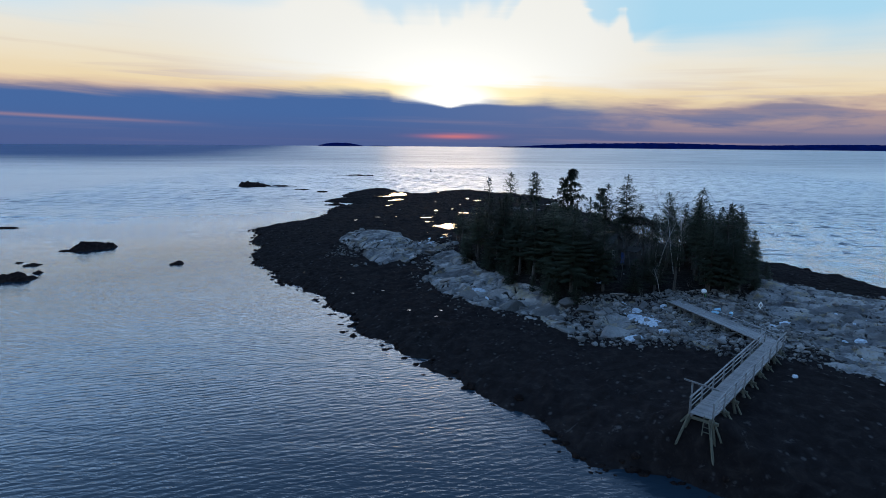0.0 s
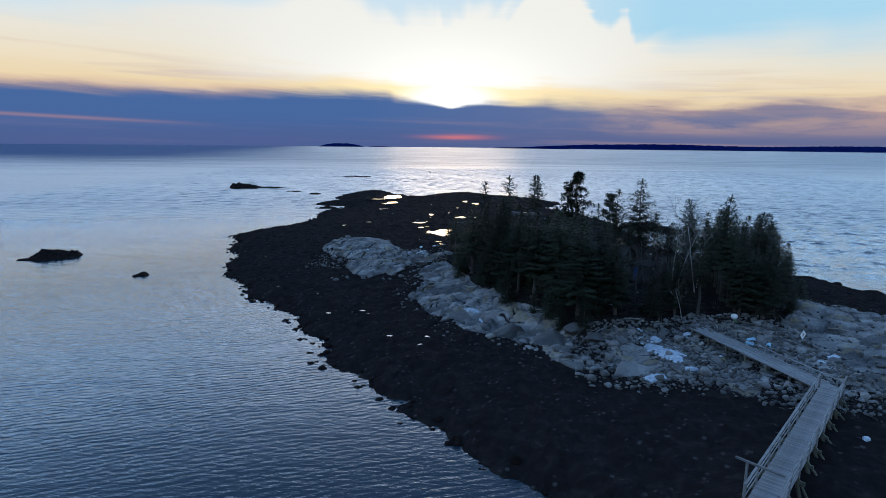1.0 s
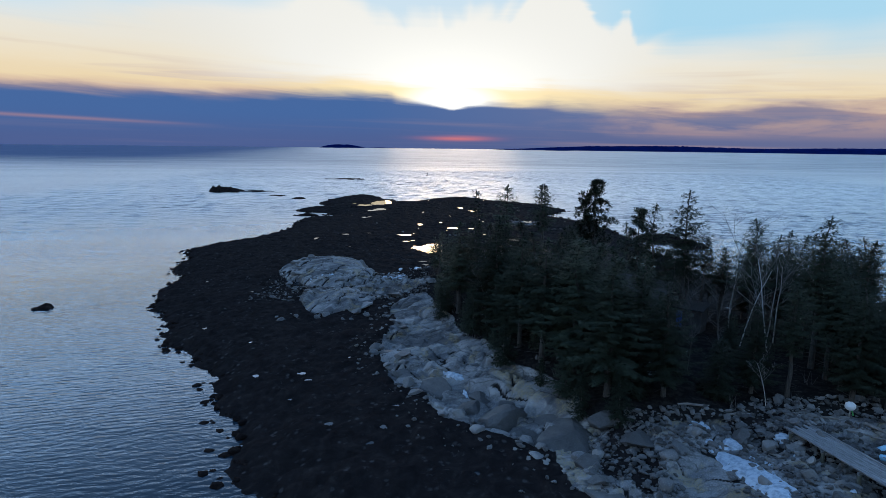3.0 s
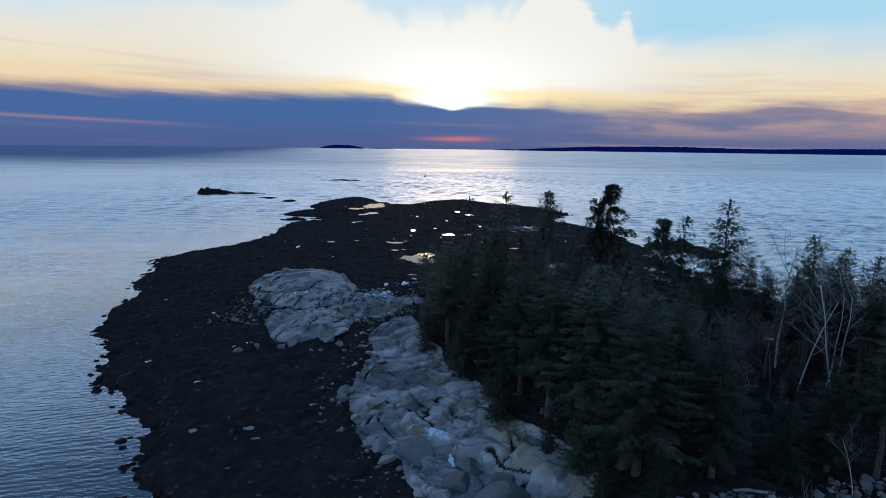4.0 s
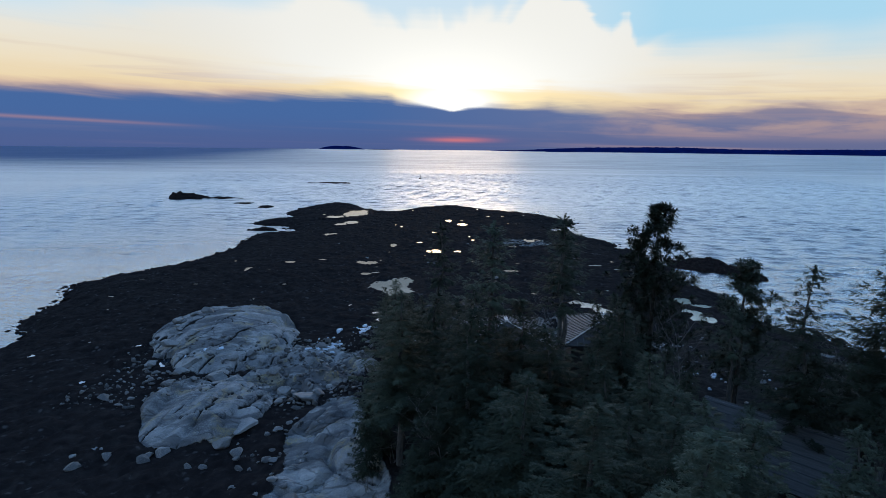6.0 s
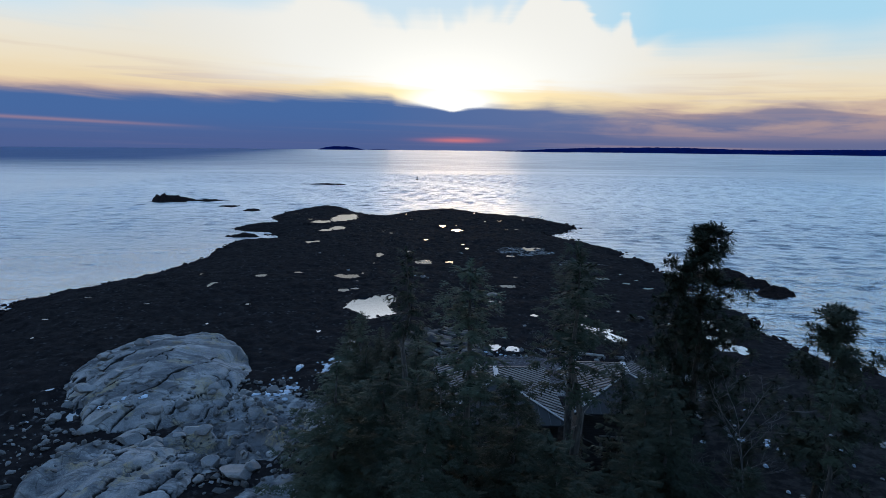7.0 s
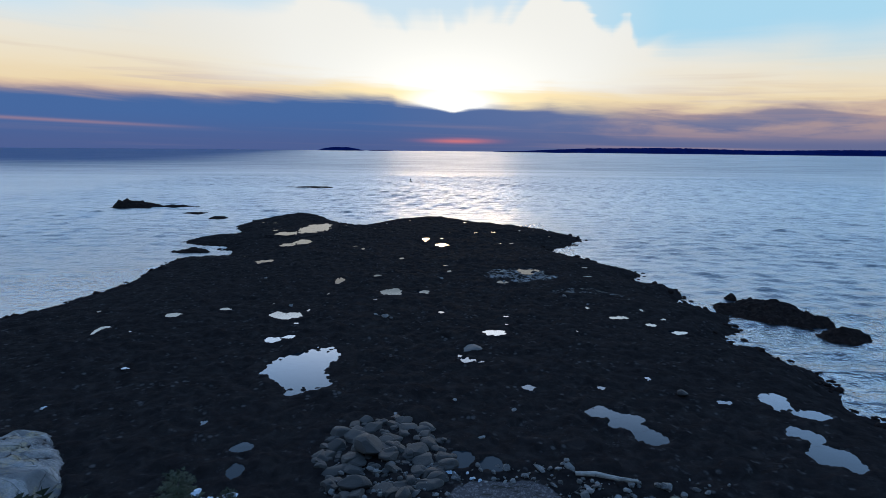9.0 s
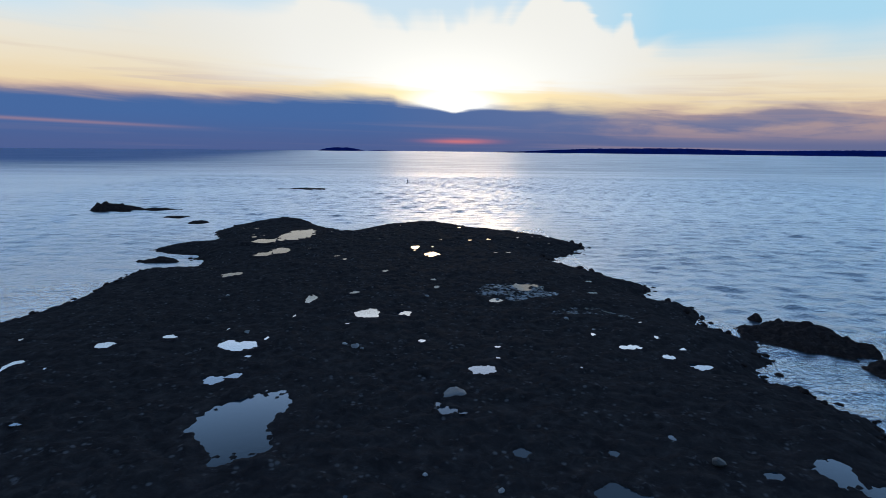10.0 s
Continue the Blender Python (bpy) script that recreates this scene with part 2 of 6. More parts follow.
    # reflection brightness set by place: dimmed in the cove and far north-west
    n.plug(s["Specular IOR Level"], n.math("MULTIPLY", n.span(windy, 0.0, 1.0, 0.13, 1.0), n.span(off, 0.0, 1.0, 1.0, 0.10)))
    # flat dark blue mixed in there, standing in for a darker sky reflection
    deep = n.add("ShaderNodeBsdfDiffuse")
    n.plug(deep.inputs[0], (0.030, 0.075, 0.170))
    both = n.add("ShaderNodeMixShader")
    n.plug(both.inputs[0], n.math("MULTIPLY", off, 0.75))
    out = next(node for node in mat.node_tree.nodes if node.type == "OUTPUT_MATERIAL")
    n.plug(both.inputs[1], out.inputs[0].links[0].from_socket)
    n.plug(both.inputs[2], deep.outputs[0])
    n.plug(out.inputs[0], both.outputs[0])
    return mat


def mat_pool():
    mat, n, s, co = material("pool_water")
    n.plug(s["Base Color"], (0.010, 0.016, 0.022))
    s["IOR"].default_value = 1.3
    s["Specular IOR Level"].default_value = 0.3
    s["Roughness"].default_value = 0.03
    place = n.add("ShaderNodeNewGeometry").outputs["Position"]
    n.plug(s["Normal"], n.bump(n.noise(place, 2.5, 2), 0.05, 0.03))
    return mat


def rock_colour(n, place):
    """Grey granite with lichen, rust stains, dark seams and fine speckle."""
    big = n.noise(place, 0.35, 5, 0.6, 0.3)
    mid = n.noise(place, 2.2, 5, 0.6)
    fine = n.noise(place, 14.0, 3, 0.6)
    colour = n.ramp(big, [(0.30, (0.082, 0.084, 0.089)), (0.50, (0.175, 0.175, 0.178)), (0.70, (0.32, 0.315, 0.305))])
    colour = n.mix(n.math("MULTIPLY", n.smooth(mid, 0.56, 0.70), 0.40), colour, (0.25, 0.215, 0.15))
    colour = n.mix(n.math("MULTIPLY", n.smooth(mid, 0.44, 0.33), 0.6), colour, (0.09, 0.093, 0.096))
    colour = n.mix(n.math("MULTIPLY", n.smooth(fine, 0.48, 0.66), 0.35), colour, (0.36, 0.36, 0.345))
    return colour, mid, fine


def joints(n, place):
    """Open joints and bedding seams in the granite: 0 in a seam, 1 on the rock."""
    bent = n.add("ShaderNodeVectorMath")
    push = n.add("ShaderNodeTexNoise")
    n.plug(push.inputs["Vector"], place)
    push.inputs["Scale"].default_value = 0.35
    push.inputs["Detail"].default_value = 6
    bent.operation = "MULTIPLY_ADD"
    n.plug(bent.inputs[0], push.outputs[1])
    bent.inputs[1].default_value = (1.3, 1.3, 1.3)
    n.plug(bent.inputs[2], place)
    wide = n.cells(n.mapped(bent.outputs[0], (0.11, 0.48, 0.3), (0, 0, -32)), 1.0, "DISTANCE_TO_EDGE")
    close = n.cells(n.mapped(bent.outputs[0], (0.26, 1.05, 0.8), (0, 0, -32)), 1.0, "DISTANCE_TO_EDGE")
    seam = n.noise(n.mapped(bent.outputs[0], (0.16, 2.6, 1.0), (0, 0, -30)), 1.0, 5, 0.6, 0.5)
    a = n.smooth(wide, 0.0, 0.014)
    b = n.math("MAXIMUM", n.smooth(close, 0.0, 0.024), n.smooth(n.noise(place, 0.30, 3), 0.52, 0.44))
    return n.math("MULTIPLY", a, b), seam


def mat_ground():
    """One sheet: rockweed over the tidal rocks, bare granite, forest floor and shingle, told apart by the zone attribute."""
    mat, n, s, co = material("island_ground")
    place = n.add("ShaderNodeNewGeometry").outputs["Position"]
    layer = n.add("ShaderNodeVertexColor")
    layer.layer_name = "zone"
    zone = layer.outputs[0]
    split = n.add("ShaderNodeSeparateColor")
    n.plug(split.inputs[0], zone)
    granite, soil, shingle = split.outputs[0], split.outputs[1], split.outputs[2]
    whole = layer.outputs[1]
    ragged = n.math("MULTIPLY", n.math("SUBTRACT", n.noise(place, 1.3, 5, 0.65), 0.5), 0.9)
    granite = n.smooth(n.math("ADD", granite, ragged), 0.42, 0.56)
    soil = n.smooth(n.math("ADD", soil, n.math("MULTIPLY", ragged, 0.6)), 0.40, 0.60)
    shingle = n.smooth(n.math("ADD", shingle, n.math("MULTIPLY", ragged, 0.7)), 0.42, 0.58)
    # rockweed
    tuft = n.noise(place, 0.9, 6, 0.65, 0.6)
    strand = n.noise(n.mapped(place, (2.2, 5.0, 2.2), (0, 0, 25)), 1.0, 5, 0.65, 1.2)
    weed = n.ramp(tuft, [(0.32, (0.0090, 0.0080, 0.0085)), (0.52, (0.0140, 0.0124, 0.0126)), (0.70, (0.0230, 0.0200, 0.0190))])
    weed = n.mix(n.math("MULTIPLY", n.smooth(strand, 0.58, 0.74), 0.30), weed, (0.050, 0.045, 0.043))
    knob = n.math("MULTIPLY", n.smooth(n.cells(place, 1.5), 0.34, 0.12), n.smooth(n.noise(place, 0.5, 5, 0.7), 0.46, 0.62))
    weed = n.mix(n.math("MULTIPLY", knob, 0.6), weed, (0.070, 0.066, 0.066))
    bare = n.smooth(n.noise(place, 0.75, 6, 0.7, 0.4), 0.62, 0.70)
    weed = n.mix(n.math("MULTIPLY", bare, 0.42), weed, (0.072, 0.068, 0.068))
    rock, mid, fine = rock_colour(n, place)
    sound, seam = joints(n, place)
    stain = n.noise(n.mapped(place, (0.10, 0.34, 0.3), (0, 0, -32)), 1.0, 6, 0.65, 0.7)
    rock = n.mix(n.math("MULTIPLY", n.smooth(stain, 0.47, 0.58), 0.72), rock, (0.055, 0.056, 0.060))
    lichen = n.math("MULTIPLY", n.smooth(n.noise(place, 0.45, 5, 0.6, 0.4), 0.53, 0.64), n.smooth(fine, 0.35, 0.6))
    rock = n.mix(n.math("MULTIPLY", lichen, 0.55), rock, (0.27, 0.20, 0.08))
    rock = n.mix(sound, n.mix(0.65, (0.022, 0.021, 0.020), rock), rock)
    rock = n.mix(n.smooth(whole, 0.25, 0.85), (0.016, 0.015, 0.015), rock)
    earth = n.mix(n.smooth(n.noise(place, 2.0, 6, 0.7), 0.4, 0.65), (0.011, 0.0105, 0.0105), (0.028, 0.025, 0.023))
    peb = n.math("MULTIPLY", n.math("ADD", n.cells(place, 9.0), n.cells(place, 3.7)), 0.5)
    pebbles = n.mix(n.smooth(peb, 0.2, 0.6), (0.125, 0.112, 0.116), (0.055, 0.050, 0.052))
    pebbles = n.mix(n.smooth(n.noise(n.mapped(place, (1.2, 3.2, 1)), 1.0, 5, 0.7), 0.54, 0.62), pebbles, (0.03, 0.028, 0.025))
    colour = n.mix(granite, weed, rock)
    colour = n.mix(soil, colour, earth)
    colour = n.mix(shingle, colour, pebbles)
    n.plug(s["Base Color"], colour)
    n.plug(s["Roughness"], n.math("ADD", n.span(granite, 0.0, 1.0, 0.70, 0.85), n.math("MULTIPLY", n.math("SUBTRACT", strand, 0.5), 0.3)))
    s["Specular IOR Level"].default_value = 0.03
    s["IOR"].default_value = 1.06
    lumps = n.cells(place, 2.3)
    rough = n.math("ADD", n.math("MULTIPLY", strand, 0.7), n.math("MULTIPLY", lumps, -0.5))
    stone = n.math("ADD", n.math("MULTIPLY", mid, 0.5), n.math("MULTIPLY", fine, 0.15))
    stone = n.math("ADD", stone, n.math("ADD", n.math("MULTIPLY", sound, 0.9), n.math("MULTIPLY", seam, 0.9)))
    high = n.add("ShaderNodeMix")
    high.data_type = "FLOAT"
    n.plug(high.inputs[0], granite), n.plug(high.inputs[2], rough), n.plug(high.inputs[3], stone)
    n.plug(s["Normal"], n.bump(high.outputs[0], 0.6, 0.14))
    return mat


def mat_stone(name, low, high):
    mat, n, s, co = material(name)
    place = n.add("ShaderNodeNewGeometry").outputs["Position"]
    colour, mid, fine = rock_colour(n, place)
    tone = n.span(chance(n), 0.0, 1.0, low, high)
    n.plug(s["Base Color"], n.mix(1.0, colour, n.vector(tone, tone, tone), "MULTIPLY"))
    s["Roughness"].default_value = 0.8
    n.plug(s["Normal"], n.bump(n.math("ADD", mid, n.math("MULTIPLY", fine, 0.3)), 0.6, 0.06))
    return mat


def mat_cobbles():
    mat, n, s, co = material("cobble_stone")
    place = n.add("ShaderNodeNewGeometry").outputs["Position"]
    colour, mid, fine = rock_colour(n, place)
    tone = n.span(n.add("ShaderNodeNewGeometry").outputs["Random Per Island"], 0.0, 1.0, 0.14, 0.62)
    n.plug(s["Base Color"], n.mix(1.0, colour, n.vector(tone, tone, tone), "MULTIPLY"))
    s["Roughness"].default_value = 0.85
    return mat


def mat_snow():
    mat, n, s, co = material("old_snow")
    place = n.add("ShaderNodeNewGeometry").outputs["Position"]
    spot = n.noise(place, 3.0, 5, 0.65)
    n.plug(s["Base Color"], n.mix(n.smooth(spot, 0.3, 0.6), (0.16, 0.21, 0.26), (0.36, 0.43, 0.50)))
    s["Roughness"].default_value = 0.6
    n.plug(s["Normal"], n.bump(n.noise(place, 5.0, 4), 0.4, 0.05))
    return mat


def mat_weed_rock():
    mat, n, s, co = material("weedy_rock")
    place = n.add("ShaderNodeNewGeometry").outputs["Position"]
    tuft = n.noise(place, 1.8, 6, 0.65, 0.6)
    n.plug(s["Base Color"], n.ramp(tuft, [(0.34, (0.008, 0.0066, 0.0066)), (0.55, (0.016, 0.0125, 0.012)), (0.72, (0.034, 0.025, 0.021))]))
    s["Roughness"].default_value = 0.75
    s["Specular IOR Level"].default_value = 0.04
    s["IOR"].default_value = 1.08
    n.plug(s["Normal"], n.bump(n.noise(place, 6.0, 5, 0.7, 0.8), 0.8, 0.12))
    return mat


def mat_wood(name, dark, light, rough=0.8):
    mat, n, s, co = material(name)
    grain = n.noise(n.mapped(co, (1.2, 14, 14)), 1.0, 5, 0.65, 0.4)
    wear = n.noise(co, 1.7, 4, 0.6)
    tone = n.span(chance(n), 0.0, 1.0, 0.72, 1.15)
    colour = n.mix(n.smooth(grain, 0.35, 0.66), dark, light)
    colour = n.mix(n.math("MULTIPLY", n.smooth(wear, 0.55, 0.7), 0.4), colour, tuple(c * 0.6 for c in dark))
    n.plug(s["Base Color"], n.mix(1.0, colour, n.vector(tone, tone, tone), "MULTIPLY"))
    s["Roughness"].default_value = rough
    n.plug(s["Normal"], n.bump(grain, 0.4, 0.01))
    return mat


def mat_plain(name, colour, rough=0.6, metal=0.0, vary=0.25, scale=3.0):
    mat, n, s, co = material(name)
    spot = n.noise(co, scale, 5, 0.6)
    n.plug(s["Base Color"], n.mix(n.smooth(spot, 0.3, 0.7), tuple(c * (1 - vary) for c in colour), colour))
    s["Roughness"].default_value = rough
    s["Metallic"].default_value = metal
    s["Specular IOR Level"].default_value = 0.5 if rough < 0.9 else 0.0
    n.plug(s["Normal"], n.bump(n.noise(co, scale * 6, 3), 0.2, 0.01))
    return mat


def mat_needles():
    mat, n, s, co = material("spruce_needles")
    tone = n.noise(co, 1.1, 4, 0.6)
    isle = n.add("ShaderNodeNewGeometry").outputs["Random Per Island"]
    colour = n.mix(n.smooth(tone, 0.35, 0.68), (0.027, 0.036, 0.025), (0.045, 0.056, 0.037))
    colour = n.mix(n.math("MULTIPLY", n.smooth(isle, 0.80, 0.97), 0.35), colour, (0.075, 0.085, 0.070))
    fresh = n.span(n.math("POWER", chance(n), 3.0), 0.0, 1.0, 0.55, 1.2)
    n.plug(s["Base Color"], n.mix(1.0, colour, n.vector(fresh, fresh, fresh), "MULTIPLY"))
    s["Roughness"].default_value = 0.75
    s["Specular IOR Level"].default_value = 0.05
    return mat


def mat_bark(name, dark, light, marks=False):
    mat, n, s, co = material(name)
    rough = n.noise(n.mapped(co, (9, 9, 2.2)), 1.0, 5, 0.7)
    colour = n.mix(n.smooth(rough, 0.35, 0.65), dark, light)
    if marks:
        band = n.noise(n.mapped(co, (2.5, 2.5, 11)), 1.0, 3, 0.6)
        colour = n.mix(n.smooth(band, 0.60, 0.66), colour, (0.04, 0.035, 0.03))
    n.plug(s["Base Color"], colour)
    s["Roughness"].default_value = 0.85
    n.plug(s["Normal"], n.bump(rough, 0.5, 0.02))
    return mat


WAVE, CHOP = 0.35, 0.30          # heights of the smaller wind waves, metres
COBBLES, SNOW = mat_cobbles(), mat_snow()
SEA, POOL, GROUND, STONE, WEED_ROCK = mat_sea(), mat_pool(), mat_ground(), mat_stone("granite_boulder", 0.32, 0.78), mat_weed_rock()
STONE_BLOCK = mat_stone("dark_granite_block", 0.22, 0.42)
STONE_DARK = mat_stone("algae_stained_boulder", 0.035, 0.085)
DECK = mat_wood("weathered_deck_wood", (0.105, 0.107, 0.110), (0.215, 0.219, 0.224))
POST = mat_wood("pale_treated_posts", (0.06, 0.064, 0.048), (0.13, 0.13, 0.098))
DRIFT = mat_wood("driftwood", (0.12, 0.11, 0.10), (0.27, 0.25, 0.23))
NEEDLES = mat_needles()
BARK = mat_bark("spruce_bark", (0.025, 0.022, 0.019), (0.07, 0.062, 0.055))
BIRCH_TWIG = mat_bark("pale_birch_twigs", (0.09, 0.088, 0.086), (0.19, 0.185, 0.18))
BIRCH = mat_bark("birch_bark", (0.25, 0.25, 0.245), (0.46, 0.455, 0.44), True)
TWIG = mat_bark("bare_twigs", (0.05, 0.047, 0.045), (0.11, 0.10, 0.095))
# the blue of distant haze is put into this base colour
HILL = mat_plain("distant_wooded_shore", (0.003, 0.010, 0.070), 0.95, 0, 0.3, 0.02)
SHINGLES = mat_wood("grey_cedar_shingles", (0.032, 0.030, 0.029), (0.060, 0.057, 0.055))
ROOFING = mat_plain("grey_metal_roofing", (0.11, 0.11, 0.115), 0.6, 0.1, 0.3, 1.5)
ROOFING_DARK = mat_plain("dark_tarred_roofing", (0.022, 0.021, 0.021), 0.8, 0, 0.3, 1.5)
SEAM = mat_plain("dark_roof_seam", (0.03, 0.03, 0.032), 0.6)
TRIM = mat_plain("white_trim_paint", (0.25, 0.25, 0.245), 0.6)
BLUE = mat_plain("blue_door_paint", (0.035, 0.075, 0.27), 0.5)
GLASS_DARK = mat_plain("dark_window_glass", (0.02, 0.024, 0.03), 0.06, 0.0, 0.1)
WHITE = mat_plain("white_sign_paint", (0.78, 0.78, 0.76), 0.5)
BLACK = mat_plain("dark_marking_paint", (0.02, 0.02, 0.022), 0.5)
FLOAT = mat_plain("pale_float_plastic", (0.72, 0.74, 0.74), 0.45)
PALE_BLUE = mat_plain("pale_blue_plastic", (0.26, 0.50, 0.66), 0.5)
GREEN = mat_plain("green_rope", (0.05, 0.30, 0.08), 0.7)
TARP = mat_plain("grey_tarp", (0.045, 0.052, 0.058), 0.6, 0, 0.3, 2.0)
RED = mat_plain("red_buoy_paint", (0.10, 0.02, 0.02), 0.5)

# ---------------------------------------------------------------- mesh helpers


def mesh_from(name, verts, faces, mat, smooth=False):
    me = bpy.data.meshes.new(name)
    me.from_pydata([tuple(v) for v in verts], [], faces)
    me.materials.append(mat)
    if smooth:
        me.polygons.foreach_set("use_smooth", [True] * len(me.polygons))
    me.update()
    return me


def part(name, me, parent, label="", m=None):
    """Links a mesh as one part under a thing or a part."""
    ob = new(name, me)
    ob.parent = parent
    if m is not None:
        ob.matrix_basis = m
    return tagged(ob, label)


def thing(name, label, category, group="", kind="", at=None):
    ob = new(name)
    ob.empty_display_size = 0.2
    if at is not None:
        ob.matrix_basis = at
    return tagged(ob, label, category, group, kind)


def box_mesh(name, size, mat, bevel=0.01, middle=(0, 0, 0)):
    bm = bmesh.new()
    bmesh.ops.create_cube(bm, size=1.0)
    bmesh.ops.scale(bm, vec=size, verts=bm.verts)
    if bevel:
        bmesh.ops.bevel(bm, geom=bm.edges[:], offset=bevel, segments=1, affect="EDGES")
    bmesh.ops.translate(bm, vec=middle, verts=bm.verts)
    me = bpy.data.meshes.new(name)
    bm.to_mesh(me)
    bm.free()
    me.materials.append(mat)
    return me


def beam(name, a, b, wide, high, mat, parent, label="", bevel=0.008):
    """A timber from a to b (in the parent's space) as one part."""
    a, b = Vector(a), Vector(b)
    along = b - a
    me = box_mesh(name, (along.length, wide, high), mat, bevel)
    turn = along.to_track_quat("X", "Z").to_matrix().to_4x4()
    return part(name, me, parent, label, Matrix.Translation((a + b) / 2) @ turn)


def tube(path, radii, sides, verts, faces, cap=True):
    """Adds a tapered tube along a path of points to the lists verts and faces."""
    first = len(verts)
    path = [Vector(p) for p in path]
    for i, p in enumerate(path):
        ahead = (path[min(i + 1, len(path) - 1)] - path[max(i - 1, 0)]).normalized()
        side = ahead.cross(Vector((0.31, 0.17, 0.93) if abs(ahead.z) < 0.9 else (1, 0.1, 0))).normalized()
        up = side.cross(ahead)
        for k in range(sides):
            a = 2 * math.pi * k / sides
            verts.append(p + (side * math.cos(a) + up * math.sin(a)) * radii[i])
    for i in range(len(path) - 1):
        for k in range(sides):
            a, b = first + i * sides + k, first + i * sides + (k + 1) % sides
            faces.append((a, b, b + sides, a + sides))
    if cap:
        faces.append(tuple(first + (len(path) - 1) * sides + k for k in range(sides)))


# ---------------------------------------------------------------- height of the land
# shoreline of the island at low water, walked round; the west side first, then the east
WEST = [(40, 24), (24, 30), (17, 34), (14, 36.3), (10.2, 38.7), (9.2, 41.4), (7.5, 44), (4.7, 47.2), (0.4, 52.3), (-4.2, 58),
        (-8.8, 65), (-12.7, 71.5), (-16.6, 77.2), (-20.6, 83.2), (-27, 91.8), (-30, 97), (-37.5, 110.5), (-38, 117), (-45, 137), (-44, 146),
        (-36, 162.5), (-34, 174), (-34.3, 184), (-34.5, 193), (-28, 194.6), (-28.5, 199), (-33, 206.5), (-43.5, 211.5), (-40, 217), (-34.5, 222), (-37, 229),
        (-40, 240), (-36, 250), (-30, 257), (-22, 254), (-15, 244), (-10, 237)]
EAST = [(-6, 241), (0, 247), (11, 252), (30, 240), (42, 226), (43.5, 216), (34.5, 206), (40.5, 194), (46.5, 184), (43.5, 177), (47.5, 171.5),
        (46, 166.5), (49.5, 160.5), (48, 155), (43.7, 149), (46, 145), (47.4, 138), (46.4, 133), (48.3, 127), (50, 122), (55, 112),
        (62, 101), (64, 95), (67, 88), (69, 80), (70, 66), (69, 48), (64, 32), (54, 24)]
# the wooded crown of the island and the areas of bare granite
FOREST = [(4, 92), (9.8, 78), (13.5, 71), (15, 67), (20, 66.3), (27, 66.5), (33.5, 65.5), (39, 71), (44, 80), (45, 98), (39, 112), (33, 113),
          (27, 108), (18, 107), (8, 109), (2.5, 113), (2.5, 102)]
LEDGE = [(-1.2, 90), (-1.0, 80), (3.5, 71.2), (5.8, 67.8), (10.8, 64.6), (11.7, 60.8), (15.3, 57.6), (18.2, 55.2), (22, 54.5), (25, 57), (28, 62),
         (27, 67), (20, 67.5), (15.5, 68), (14.5, 72), (10.5, 79), (6, 88), (3.5, 95), (1.5, 99), (-1.5, 96)]
SHELF = [(43, 80), (48, 76), (58, 68), (60, 55), (48, 46), (37, 44.5), (30.5, 48.5), (31, 53), (34, 57), (33, 62), (35, 66), (39, 72)]
NORTH_GRANITE = [(20, 113.5), (22.5, 118), (28, 117.5), (29, 110), (24, 107.5), (18, 109.5)]
# rubble between the ledge and the eastern shelf, under the boardwalk
BAY = [(21, 58), (24.5, 51.5), (30, 48.5), (34, 52), (35.5, 60), (35, 66), (30, 67), (25, 66.5)]
BEACH = [(13.4, 112), (13.4, 118.3), (16, 119.4), (20.3, 118), (20, 112.6), (16, 111.2)]


def rounded(points, steps=5):
    """A closed smooth line through control points."""
    p = np.array(points, float)
    a, b, c, d = np.roll(p, 1, 0), p, np.roll(p, -1, 0), np.roll(p, -2, 0)
    out = []
    for t in np.arange(steps) / steps:
        out.append(0.5 * (2 * b + (c - a) * t + (2 * a - 5 * b + 4 * c - d) * t * t + (3 * b - a - 3 * c + d) * t ** 3))
    return np.stack(out, 1).reshape(-1, 2)


class Inside:
    """Distance to a closed line, positive inside, kept on a one-metre lattice."""

    def __init__(self, points, steps=5, reach=14):
        line = rounded(points, steps)
        self.low = np.floor(line.min(0)) - reach
        size = (np.ceil(line.max(0)) + reach - self.low).astype(int) + 1
        gx, gy = np.meshgrid(np.arange(size[0]) + self.low[0], np.arange(size[1]) + self.low[1], indexing="ij")
        far = np.full(gx.shape, 1e9)
        odd = np.zeros(gx.shape, bool)
        for (ax, ay), (bx, by) in zip(line, np.roll(line, -1, 0)):
            dx, dy = bx - ax, by - ay
            t = np.clip(((gx - ax) * dx + (gy - ay) * dy) / (dx * dx + dy * dy + 1e-9), 0, 1)
            far = np.minimum(far, np.hypot(gx - ax - t * dx, gy - ay - t * dy))
            if abs(dy) > 1e-9:
                odd ^= ((ay > gy) != (by > gy)) & (gx < ax + dx * (gy - ay) / dy)
        self.grid = np.where(odd, far, -far)

    def __call__(self, x, y):
        g = self.grid
        u = np.clip(x - self.low[0], 0, g.shape[0] - 1.001)
        v = np.clip(y - self.low[1], 0, g.shape[1] - 1.001)
        i, j = u.astype(int), v.astype(int)
        u, v = u - i, v - j
        return (g[i, j] * (1 - u) + g[i + 1, j] * u) * (1 - v) + (g[i, j + 1] * (1 - u) + g[i + 1, j + 1] * u) * v


def hashed(i, j, seed):
    """A random number from 0 to 1 for each lattice cell."""
    h = (i.astype(np.int64) * 374761393 + j.astype(np.int64) * 668265263 + seed * 982451653) & 0x7FFFFFFF
    h = ((h ^ (h >> 13)) * 1274126177) & 0x7FFFFFFF
    h = ((h ^ (h >> 16)) * 668265263) & 0x7FFFFFFF
    return (h ^ (h >> 15)) / 0x7FFFFFFF


